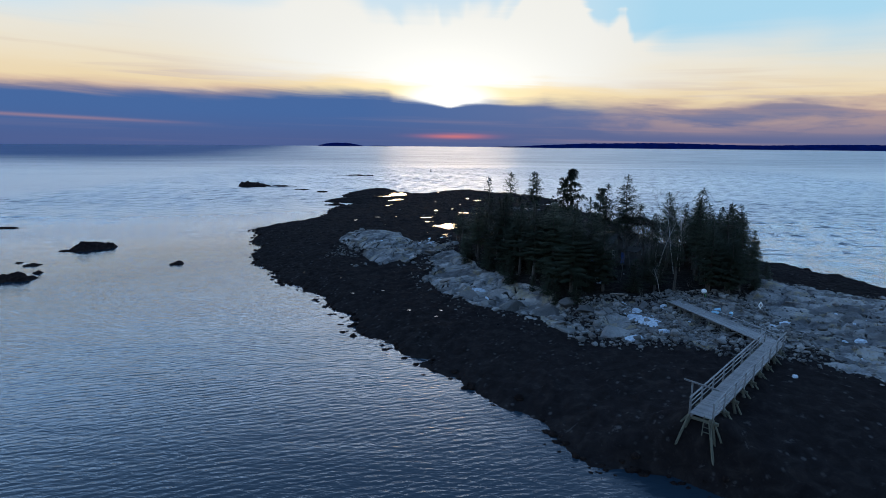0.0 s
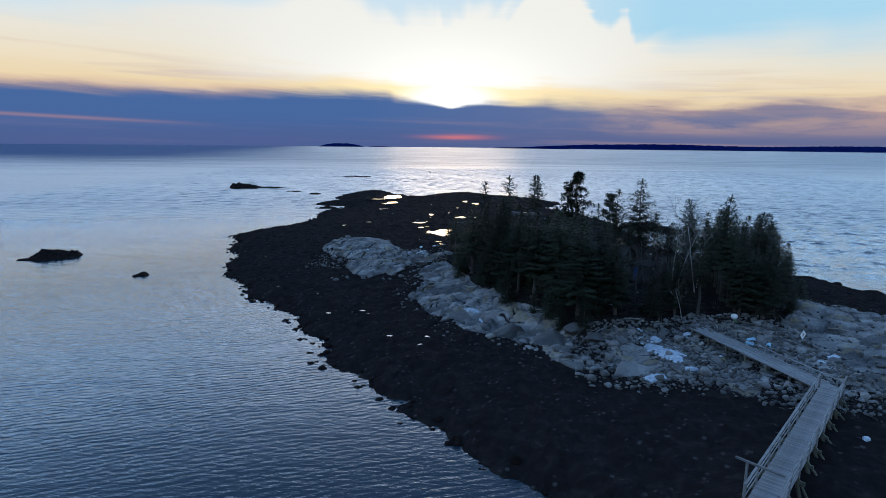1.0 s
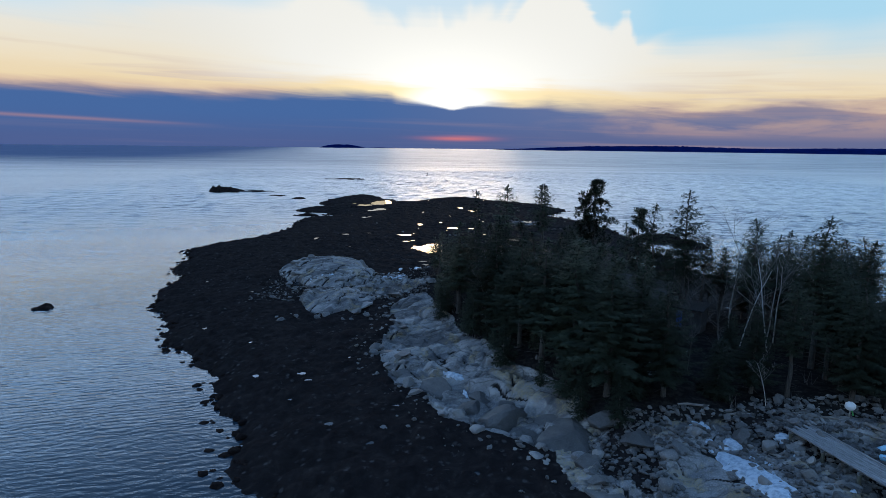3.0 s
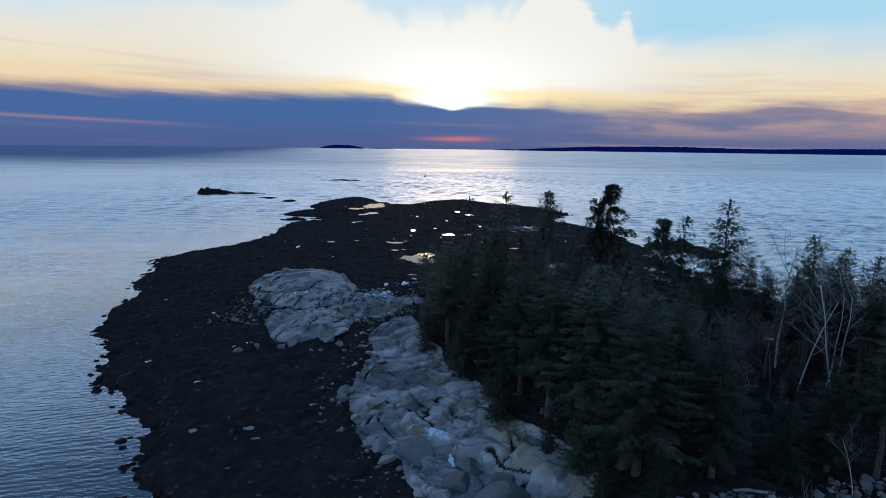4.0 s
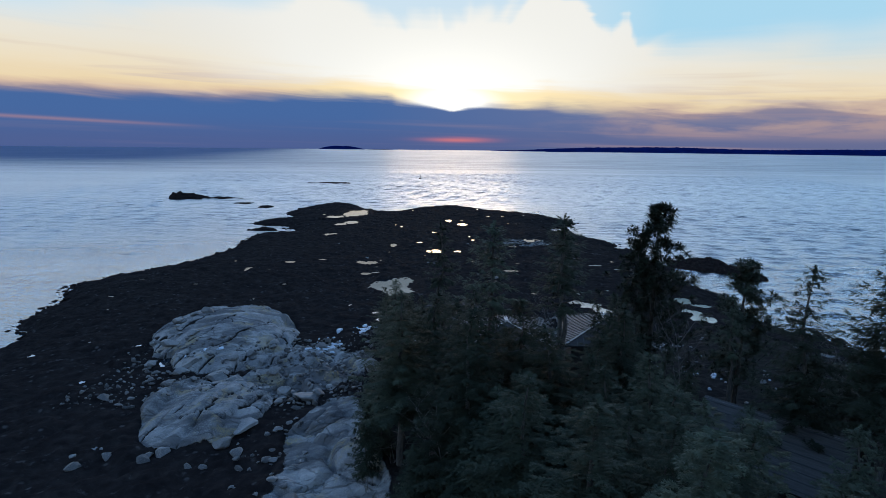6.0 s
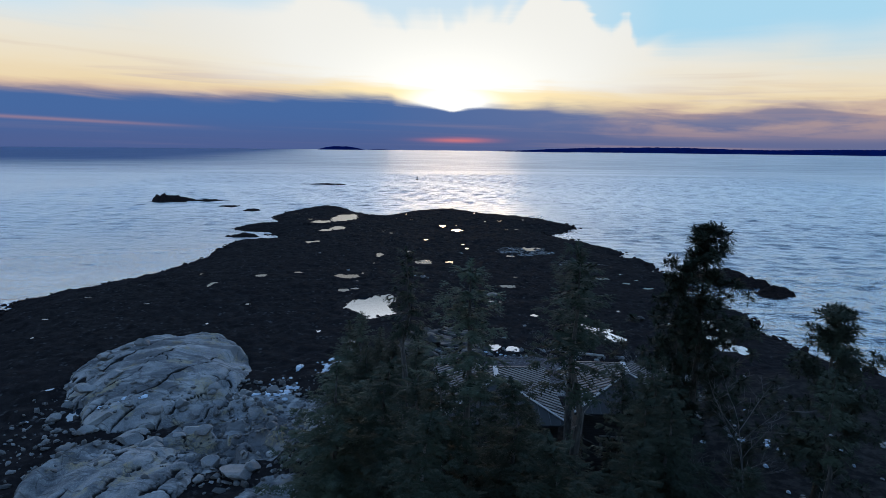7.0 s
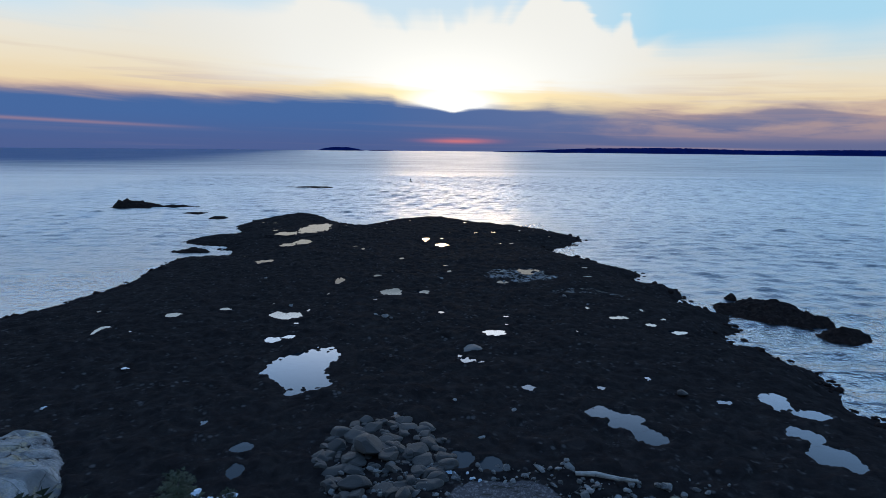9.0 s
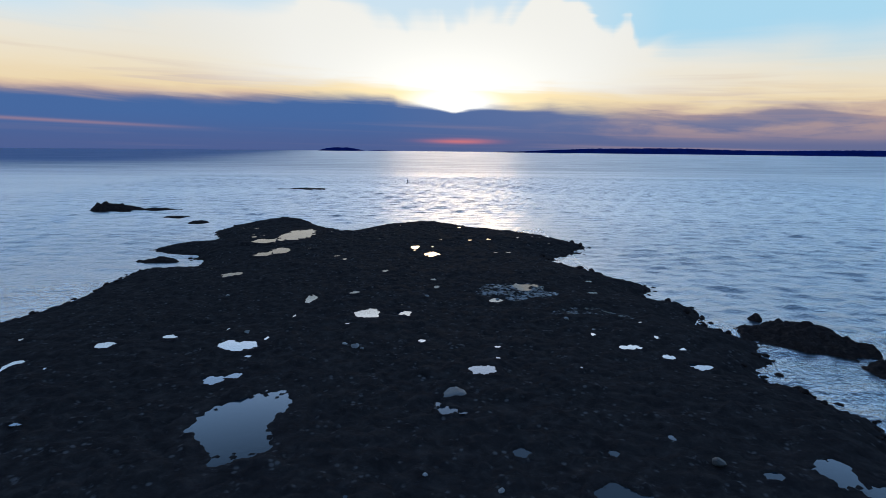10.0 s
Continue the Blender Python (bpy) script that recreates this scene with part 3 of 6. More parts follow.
def grain(x, y, size, seed, octaves=4, rough=0.5):
    """Layered value noise, about -0.5 to 0.5, with bumps of the given size in metres."""
    total, weight, sum_w = 0.0, 1.0, 0.0
    for o in range(octaves):
        u, v = x / size + 17.3 * o, y / size - 9.7 * o
        i, j = np.floor(u), np.floor(v)
        fu, fv = u - i, v - j
        fu, fv = fu * fu * (3 - 2 * fu), fv * fv * (3 - 2 * fv)
        a, b, c, d = (hashed(i + p, j + q, seed + o) for p, q in ((0, 0), (1, 0), (0, 1), (1, 1)))
        total = total + weight * ((a * (1 - fu) + b * fu) * (1 - fv) + (c * (1 - fu) + d * fu) * fv - 0.5)
        sum_w += weight
        weight *= rough
        size = size / 2
    return total / sum_w * 1.4


def stones(x, y, size, seed):
    """Cellular pattern: distances to the nearest and second nearest seeds, the offsets and a number for the nearest cell."""
    u, v = x / size, y / size
    i, j = np.floor(u), np.floor(v)
    one, two = np.full(u.shape, 9.0), np.full(u.shape, 9.0)
    number, ox, oy = np.zeros(u.shape), np.zeros(u.shape), np.zeros(u.shape)
    for p in (-1, 0, 1):
        for q in (-1, 0, 1):
            ci, cj = i + p, j + q
            dx = ci + 0.1 + 0.8 * hashed(ci, cj, seed) - u
            dy = cj + 0.1 + 0.8 * hashed(ci, cj, seed + 7) - v
            far = np.hypot(dx, dy)
            first = far < one
            two = np.where(first, one, np.minimum(two, far))
            number = np.where(first, hashed(ci, cj, seed + 13), number)
            ox, oy = np.where(first, dx, ox), np.where(first, dy, oy)
            one = np.where(first, far, one)
    return one, two, ox, oy, number


def strips(along, across, wide, long, seed):
    """Parallel fractures: a number for each broken strip, the place across it (0 to 1) and the distance to its edge in metres."""
    q = across / wide + 0.55 * grain(along, across, 5.0, seed, 3) + 0.22 * grain(along, across, 1.2, seed + 4, 2)
    i = np.floor(q)
    f = q - i
    p = along / long + 9 * hashed(i, i, seed + 1) + 0.25 * grain(along, across, 1.5, seed + 6, 2)
    j = np.floor(p)
    g = p - j
    edge = np.minimum(np.minimum(f, 1 - f) * wide, np.minimum(g, 1 - g) * long)
    return hashed(i, j, seed + 2), f, edge


def ease(v, low, high):
    t = np.clip((v - low) / (high - low), 0, 1)
    return t * t * (3 - 2 * t)


coast, forest = Inside(WEST + EAST, 4), Inside(FOREST)
ledge, shelf, north_granite, beach, bay = Inside(LEDGE), Inside(SHELF), Inside(NORTH_GRANITE), Inside(BEACH), Inside(BAY)
# pools: middle, half width and half length
FAR_POOLS = [(-16.6, 219, 3.6, 8.5), (-20.2, 211.5, 3.0, 2.6), (-14.6, 201.6, 1.8, 3.2), (-16.4, 197.8, 1.6, 2.0), (13, 199, 1.5, 2.5), (9.5, 205.5, 1.0, 2.0), (25.5, 175, 1.3, 2.0), (21.5, 168, 0.9, 1.0),
             (-15.8, 181, 1.2, 1.8), (6.5, 161.2, 1.4, 2.1), (10.7, 162, 0.8, 1.1), (-1.2, 168, 0.7, 1.8), (33, 152.5, 1.0, 0.7), (38, 148.5, 1.3, 0.9), (36, 150.3, 0.6, 0.7)]
NEAR_POOLS = [(1.7, 136.0, 2.9, 5.0), (-1.7, 143.4, 0.6, 0.7), (-4, 150.4, 2.2, 1.5), (-3.1, 142.4, 0.9, 0.9), (18.2, 145, 1.3, 1.1), (15.4, 137.3, 0.7, 0.7), (20, 132, 0.5, 0.5), (24.5, 127.9, 1.3, 0.9), (25.9, 126.5, 1.3, 1.2),
              (38.5, 131, 1.2, 1.6), (40, 129, 1.2, 1.0), (34.2, 130, 0.6, 0.5), (-16, 150, 0.9, 0.9), (-11.5, 153, 0.9, 0.7), (-21, 145, 0.6, 1.3), (26.7, 124.6, 0.9, 1.6), (37.3, 125.6, 1.0, 1.2), (37.5, 122.6, 1.3, 1.7),
              (14.4, 121.3, 1.0, 0.9), (16.2, 120.8, 0.7, 0.8), (1.0, 122.5, 0.6, 0.7), (1.5, 119.8, 0.5, 0.8), (-15.5, 107.5, 0.6, 1.0)]


def shore(x, y):
    """Distance in from the ragged edge of the water."""
    return coast(x, y) + 2.6 * grain(x, y, 9, 3, 3) + 1.3 * grain(x, y, 2.6, 5, 2) - 1.1 * ease(y, 165, 120) * ease(x, 28, 16)


def land(x, y):
    """Height of the ground and the zones granite, forest floor and shingle, before the pools are let in."""
    x, y = np.asarray(x, float), np.asarray(y, float)
    d = shore(x, y)
    h = np.where(d > 0, 2.5 * (1 - np.exp(-np.maximum(d, 0) / 6.5)), d * 0.22)
    h = h + ease(d, 2, 14) * (0.5 * grain(x, y, 26, 11, 3) - 0.1)
    h = h + 1.5 * ease(d, -1, 2.5) * np.exp(-((x - 23) ** 2 + (y - 43) ** 2) / 130.0)
    h = h + 3.0 * ease(d, -0.4, 1.1) * np.exp(-((x - 16.6) ** 2 + (y - 36.4) ** 2) / 12.0)
    h = h + 0.75 * ease(bay(x, y), -2.5, 3.0)
    h = h + ease(d, 0, 4) * (0.9 * np.exp(-((x + 24) ** 2 + (y - 246) ** 2) / 60.0) + 0.6 * np.exp(-((x - 9) ** 2 + (y - 243) ** 2) / 120.0))
    fd = forest(x, y) + 2.0 * grain(x, y, 6, 21, 2)
    h = h + 2.0 * ease(fd, -5, 5)
    h = h + 0.7 * ease(shelf(x, y), -5, 6) + 0.35 * ease(ledge(x, y), -3, 3)
    h = h - 0.55 * ease(1.2 - np.hypot(((x - 9.0) * 0.72 - (y - 69.8) * 0.69) / 8.5, ((x - 9.0) * 0.69 + (y - 69.8) * 0.72) / 2.6), 0, 0.5)
    # two whaleback outcrops west of the trees
    a = ((x + 12.5) * 0.94 + (y - 114) * 0.34) / 6.7, (-(x + 12.5) * 0.34 + (y - 114) * 0.94) / 9.4
    b = ((x + 8.1) * 0.9 + (y - 98.3) * 0.43) / 4.7, (-(x + 8.1) * 0.43 + (y - 98.3) * 0.9) / 5.2
    dome_a = 1 - np.hypot(*a) - 0.25 * grain(x, y, 4, 31, 2)
    dome_b = 1 - np.hypot(*b) - 0.25 * grain(x, y, 4, 33, 2)
    h = h + 2.1 * np.sqrt(np.clip(dome_a, 0, 1)) + 1.3 * np.sqrt(np.clip(dome_b, 0, 1))
    patch = 1 - np.hypot((x - 24.5) / 6.5, (y - 172.5) / 4.5) - 0.6 * grain(x, y, 3, 35, 2)
    patch2 = 1 - np.hypot((x - 32) / 7, (y - 164) / 2.2) - 0.8 * grain(x, y, 3, 36, 2)
    rubble = 1 - np.hypot((x + 2.5) / 6.5, (y - 105.5) / 6) - 0.5 * grain(x, y, 3, 37, 2)
    rough_edge = 1.6 * grain(x, y, 3.5, 41, 3)
    granite = np.maximum.reduce([0.9 * ease(bay(x, y) + rough_edge, -0.5, 0.7), ease(ledge(x, y) + rough_edge, -0.5, 0.7), ease(shelf(x, y) + rough_edge, -0.5, 0.7), ease(north_granite(x, y) + rough_edge, -0.5, 0.6),
                                 ease(dome_a, -0.06, 0.05), ease(dome_b, -0.06, 0.05), 0.47 * ease(patch, 0, 0.3), 0.42 * ease(patch2, 0, 0.3), 0.85 * ease(rubble, 0, 0.25)])
    soil = ease(fd, -0.6, 1.0)
    shingle = ease(beach(x, y) + 0.8 * grain(x, y, 2, 43, 2), -0.4, 0.6)
    granite = granite * (1 - soil) * (1 - shingle)
    granite = granite * (1 - 0.62 * ease(grain(x, y, 5, 44, 3) + 0.14, 0, 0.25) * ease(24 + 0.5 * (62 - y) - np.abs(x - 20) - 14, 0, 4) * (y < 66) * ease(np.hypot((x - 20.3) / 3.4, (y - 59.5) / 4.5), 0.9, 1.15))
    # split slabs of granite: tilted blocks with open joints
    c, s = math.cos(0.55), math.sin(0.55)
    wx, wy = x + 0.8 * grain(x, y, 3, 51, 2), y + 0.8 * grain(x, y, 3, 52, 2)
    u, v = (wx * c + wy * s), (-wx * s + wy * c) * 1.9
    one, two, ox, oy, num = stones(u, v, 4.6, 61)
    slab = ((num - 0.5) * 0.9 + ox * 0.5 * (num - 0.3) + oy * 0.35 * (0.6 - num)) * ease(two - one, 0.0, 0.22) - 0.38 * (1 - ease(two - one, 0.0, 0.14))
    one, two, ox, oy, num = stones(u * 1.1, v * 0.8, 1.7, 63)
    slab = slab + ((num - 0.5) * 0.30 + ox * 0.32 * (num - 0.5) + oy * 0.2 * (0.5 - num)) * ease(two - one, 0.0, 0.3) - 0.16 * (1 - ease(two - one, 0.0, 0.16))
    round_top = np.maximum(ease(dome_a, 0.10, 0.45), 0.1 * ease(dome_b, 0.05, 0.3))
    even = 1 - 0.9 * ease(1.35 - np.hypot((x - 21.6) / 1.9, (y - 60.3) / 4.2), 0, 0.4)
    slab = slab * even
    cut = np.minimum(1.0, 0.25 + ease(two - one, 0.02, 0.10))
    # long fractures: one set along the ledge, another through the two outcrops
    knolls = ease(np.maximum(dome_a, dome_b) + 0.25, 0, 0.15)
    al, ac = x * 0.75 - y * 0.66, x * 0.66 + y * 0.75
    num, f, edge = strips(al, ac, 2.1, 7.5, 301)
    there = ease(grain(x, y, 3.2, 351, 3), -0.10, 0.08)
    groove = (1 - ease(edge, 0.03, 0.16)) * (0.25 + 0.75 * there)
    bed = ((num - 0.5) * 0.44 + (f - 0.5) * 0.36) * ease(edge, 0.0, 0.45) - 0.22 * groove
    al, ac = x * 0.33 + y * 0.94, x * 0.94 - y * 0.33
    num2, f2, edge2 = strips(al + 2.2 * grain(x, y, 6, 353, 2), ac + 1.6 * grain(x, y, 5, 355, 3), 2.3, 6.0, 321)
    groove2 = (1 - ease(edge2, 0.03, 0.15)) * (0.2 + 0.8 * ease(grain(x, y, 2.6, 357, 3), -0.06, 0.10))
    crown = ease(dome_a, 0.12, 0.34)
    split = (((num2 - 0.5) * 0.60 + (f2 - 0.5) * 0.55) * ease(edge2, 0.0, 0.5) - 0.24 * groove2) * (1 - 0.85 * crown)
    num3, f3, edge3 = strips(al + 3.0, ac, 3.1, 9.0, 341)
    groove3 = (1 - ease(edge3, 0.02, 0.13)) * crown
    split = split - 0.14 * groove3
    h = h + granite * (0.75 * slab * (1 - 0.7 * knolls) * (1 - 0.4 * round_top) + even * ((1 - knolls) * bed + knolls * split)) + granite * 0.10 * grain(x, y, 0.9, 65, 2)
    crack = np.maximum.reduce([(1 - knolls) * groove, knolls * groove2 * (1 - crown), knolls * groove3, 0.55 * (1 - cut) * (1 - crown) * there])
    # humps of weed-covered stone
    one, two, ox, oy, num = stones(x + grain(x, y, 2, 71, 2), y + grain(x, y, 2, 72, 2), 2.1, 73)
    humps = 0.28 * (num ** 2) * ease(0.75 - one, 0, 0.6) + 0.30 * grain(x, y, 4.5, 75, 3)
    ridge = 0.5 - np.abs(grain(x * 1.35 + 0.5 * y, y - 0.3 * x, 2.4, 81, 4, 0.62))
    humps = humps + 0.20 * (ridge - 0.35) + 0.14 * grain(x, y, 0.75, 83, 2)
    one, two, ox, oy, num = stones(x, y, 0.72, 77)
    humps = humps + 0.17 * num ** 2 * ease(0.7 - one, 0, 0.6)
    wet = (1 - granite) * (1 - 0.75 * soil) * (1 - 0.9 * shingle) * ease(d, -2.5, 1.5)
    h = h + wet * humps
    one, two, ox, oy, num = stones(x, y, 1.15, 79)
    h = h + 0.9 * ease(rubble, 0, 0.3) * (num - 0.35) * ease(0.8 - one, 0, 0.5) * 0.8
    return h, granite, soil, shingle, 1 - crack * granite


def let_in(x, y, h):
    """Sinks the pools into the land: first the rims, then the beds, each at its level."""
    beds = []
    for k, (px, py, rx, ry) in enumerate(POOLS):
        near = (abs(x - px) < 1.7 * rx + 0.5) & (abs(y - py) < 1.7 * ry + 0.5)
        if not near.any():
            continue
        qx, qy = x[near], y[near]
        plain = np.hypot((qx - px) / rx, (qy - py) / ry)
        r = plain + 0.55 * grain(qx, qy, max(rx, ry) * 0.8, 90 + k, 3) + 0.34 * grain(qx, qy, 0.9, 190 + k, 2)
        level = LEVELS[k]
        rim = np.maximum(h[near], level + 0.05 + 0.12 * np.clip(r - 1, 0, 1) + 0.05 * grain(qx, qy, 0.6, 7, 2))
        one = stones(qx, qy, 0.55, 95)
        bed = level - 0.16 * ease(1 - r, 0, 0.25) + 0.24 * (one[4] > 0.72) * ease(0.55 - one[0], 0, 0.4) * ease(r, 0.45, 0.95)
        h[near] = np.where((r < 1.45) | (plain < 1.42), rim, h[near])
        beds.append((near, r < 1, bed))
    for near, inside, bed in beds:
        h[near] = np.where(inside, np.minimum(bed, h[near]), h[near])
    return h


rng = np.random.default_rng(12)
# small scattered puddles on the flats
PUDDLES = []
while len(PUDDLES) < 84:
    px, py = rng.uniform(-34, 44), rng.uniform(122, 240)
    if coast(np.array([px]), np.array([py]))[0] > 5:
        PUDDLES.append((px, py, rng.uniform(0.12, 0.40) * (1 + 0.8 * (py > 170)), rng.uniform(0.12, 0.45) * (1 + 1.2 * (py > 170))))
while len(PUDDLES) < 104:
    px, py = rng.uniform(-30, 8), rng.uniform(62, 122)
    if 4 < coast(np.array([px]), np.array([py]))[0] < 18 and ledge(np.array([px]), np.array([py]))[0] < -2:
        PUDDLES.append((px, py, rng.uniform(0.15, 0.35), rng.uniform(0.15, 0.4)))
POOLS = NEAR_POOLS + FAR_POOLS + PUDDLES
LEVELS = []
for px, py, rx, ry in POOLS:
    tx, ty = np.meshgrid(px + np.linspace(-1, 1, 9) * rx, py + np.linspace(-1, 1, 9) * ry)
    LEVELS.append(float(np.percentile(land(tx, ty)[0], 35)) if max(rx, ry) > 0.6 else float(np.percentile(land(tx, ty)[0], 55)))
# pools that run into each other share one level
for i, (ax, ay, arx, ary) in enumerate(POOLS):
    for j, (bx, by, brx, bry) in enumerate(POOLS[:i]):
        if math.hypot((ax - bx) / (arx + brx), (ay - by) / (ary + bry)) < 1.25:
            LEVELS[i] = LEVELS[j] - 0.006


def height(x, y):
    """Height of the finished ground at a place."""
    px, py = np.array([float(x)]), np.array([float(y)])
    return float(let_in(px, py, land(px, py)[0])[0])


def build_ground():
    # closer lattice where the bare rock lies near the camera's way
    xs = np.concatenate([np.arange(-56, -22, 0.32), np.arange(-22, 26, 0.14), np.arange(26, 74, 0.28)])
    ys = np.concatenate([np.arange(20, 54, 0.28), np.arange(54, 122, 0.14), np.arange(122, 150, 0.2), np.arange(150, 266, 0.32)])
    gx, gy = np.meshgrid(xs, ys, indexing="ij")
    x, y = gx.ravel(), gy.ravel()
    h, granite, soil, shingle, sound = land(x, y)
    h = let_in(x, y, h)
    nx, ny = gx.shape
    ids = np.arange(nx * ny).reshape(nx, ny)
    quads = np.stack([ids[:-1, :-1], ids[1:, :-1], ids[1:, 1:], ids[:-1, 1:]], -1).reshape(-1, 4)
    quads = quads[h[quads].max(1) > -1.2]
    used = np.unique(quads)
    remap = np.zeros(nx * ny, int)
    remap[used] = np.arange(len(used))
    quads = remap[quads]
    me = bpy.data.meshes.new("ground")
    me.vertices.add(len(used))
    me.vertices.foreach_set("co", np.stack([x[used], y[used], h[used]], -1).ravel())
    me.loops.add(quads.size)
    me.loops.foreach_set("vertex_index", quads.ravel())
    me.polygons.add(len(quads))
    me.polygons.foreach_set("loop_start", np.arange(len(quads)) * 4)
    me.polygons.foreach_set("use_smooth", np.ones(len(quads), bool))
    me.update(calc_edges=True)
    zone = me.color_attributes.new("zone", "FLOAT_COLOR", "POINT")
    zone.data.foreach_set("color", np.stack([granite, soil, shingle, sound], -1)[used].astype(np.float32).ravel())
    me.materials.append(GROUND)
    me.validate()
    tagged(new("ground", me), "rocky low-tide island with dark rockweed and bare grey granite", "ground", kind="structure")


build_ground()


def swell(x, y):
    """Height of the wind waves outside the lee of the island; none in the cove and at the rim of the wave field."""
    rnd = random.Random(88)
    total = np.zeros_like(x)
    wander = 3.0 * grain(x, y, 30, 201, 2), 3.0 * grain(x, y, 24, 205, 2)
    for k in range(16):
        long = 1.7 * 1.095 ** k * rnd.uniform(0.94, 1.06)
        a = radians(76 + rnd.gauss(0, 32))
        turn = 2 * math.pi / long
        phase = turn * ((x + wander[0]) * math.cos(a) + (y + wander[1]) * math.sin(a)) + rnd.uniform(0, 6.28)
        wave = np.sin(phase)
        total += SLOPE / turn * (wave + 0.25 * wave * wave) * (0.55 + 0.9 * (grain(x, y, 9 * long, 210 + k, 1) + 0.5))
    windy = np.maximum(ease(x, 26, 60), ease(y - 0.9 * x, 160, 290))
    rim = ease(x, -190, -150) * ease(x, 300, 250) * ease(y, 70, 100) * ease(y, 560, 500)
    return total * windy * rim


SLOPE = 0.062


def build_sea():
    """One sheet of water, with real waves round the far half of the island, flat from there to the horizon."""
    xs = np.concatenate([np.arange(-190, -60, 2.2), np.arange(-60, 30, 1.2), np.arange(30, 120, 0.62), np.arange(120, 300.1, 1.2)])
    ys = np.concatenate([np.arange(70, 110, 2.0), np.arange(110, 240, 0.7), np.arange(240, 560.1, 0.95)])
    gx, gy = np.meshgrid(xs, ys, indexing="ij")
    nx, ny = gx.shape
    verts = np.stack([gx, gy, swell(gx, gy)], -1).reshape(-1, 3)
    ids = np.arange(nx * ny).reshape(nx, ny)
    quads = np.stack([ids[:-1, :-1], ids[1:, :-1], ids[1:, 1:], ids[:-1, 1:]], -1).reshape(-1, 4)
    ring = np.concatenate([ids[:-1, 0], ids[-1, :-1], ids[:0:-1, -1], ids[0, :0:-1]])
    middle = np.array([50.0, 250.0, 0.0])
    sheets, last, count = [verts], ring, len(verts)
    for reach in (680, 1000, 1800, 3200, 4870):
        way = verts[ring] - middle
        way = way / np.linalg.norm(way[:, :2], axis=1)[:, None]
        sheets.append(np.array([0.0, 130.0, 0.0]) + way * reach * np.array([1, 1, 0]))
        here = count + np.arange(len(ring))
        quads = np.concatenate([quads, np.stack([last, here, np.roll(here, -1), np.roll(last, -1)], -1)])
        last, count = here, count + len(ring)
    verts = np.concatenate(sheets)
    me = bpy.data.meshes.new("water")
    me.vertices.add(len(verts))
    me.vertices.foreach_set("co", verts.ravel())
    me.loops.add(quads.size)
    me.loops.foreach_set("vertex_index", quads.ravel())
    me.polygons.add(len(quads))
    me.polygons.foreach_set("loop_start", np.arange(len(quads)) * 4)
    me.polygons.foreach_set("use_smooth", np.ones(len(quads), bool))
    me.update(calc_edges=True)
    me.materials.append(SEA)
    me.validate()
    tagged(new("water", me), "calm rippled sea reflecting the blue and gold evening sky", "sea", kind="structure")


build_sea()


def build_pools():
    for k, (px, py, rx, ry) in enumerate(POOLS):
        count = 28 if max(rx, ry) > 0.6 else 14
        ring = []
        for i in range(count):
            a = 2 * math.pi * i / count
            ring.append((1.25 * rx * math.cos(a), 1.25 * ry * math.sin(a), 0))
        me = mesh_from("tide_pool", [(0, 0, 0)] + ring, [(0, 1 + i, 1 + (i + 1) % count) for i in range(count)], POOL)
        ob = new("tide_pool", me)
        ob.location = (px, py, LEVELS[k])
        label = "still tide pool among dark rockweed reflecting the sky" if max(rx, ry) > 0.6 else "small puddle of seawater between weed-covered stones"
        tagged(ob, label, "tide pool", "tide pools on the flats")


build_pools()

# ---------------------------------------------------------------- far shores and offshore rocks


def build_far_land(name, label, az_from, az_to, distance, tall, seed, thick):
    """A low wooded shore between two bearings (degrees right of +y)."""
    rnd = random.Random(seed)
    n_along, rows = int(max(12, (az_to - az_from) * 5)), 7
    verts, faces = [], []
    for i in range(n_along + 1):
        t = i / n_along
        a = radians(az_from + (az_to - az_from) * t)
        rise = math.sin(math.pi * t) ** 0.8 * (1.15 - 0.3 * t) if name == "far_island" else min(1, 5 * t + 0.08)
        crest = tall * rise * (0.80 + (0.12 if name == "far_island" else 0.30) * noise.noise((t * 5 + seed, seed, 0)) + 0.04 * rnd.random())
        for j in range(rows):
            u = j / (rows - 1)
            r = distance + thick * u
            up = max(0.0, crest) * math.sin(math.pi * min(1, u * 1.05)) ** 0.55 * (1 + 0.04 * rnd.uniform(-1, 1)) - (1.0 if j in (0, rows - 1) else 0.0)
            verts.append((r * math.sin(a), r * math.cos(a), up))
    for i in range(n_along):
        for j in range(rows - 1):
            a = i * rows + j
            faces.append((a, a + rows, a + rows + 1, a + 1))
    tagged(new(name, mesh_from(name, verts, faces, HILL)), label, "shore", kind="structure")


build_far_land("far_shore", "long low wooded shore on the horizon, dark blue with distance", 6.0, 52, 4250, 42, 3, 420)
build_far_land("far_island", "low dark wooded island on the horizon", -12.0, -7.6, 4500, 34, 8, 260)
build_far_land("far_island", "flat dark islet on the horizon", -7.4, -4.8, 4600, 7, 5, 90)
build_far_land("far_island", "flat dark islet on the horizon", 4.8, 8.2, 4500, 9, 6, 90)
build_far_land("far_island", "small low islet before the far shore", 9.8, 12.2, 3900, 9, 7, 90)


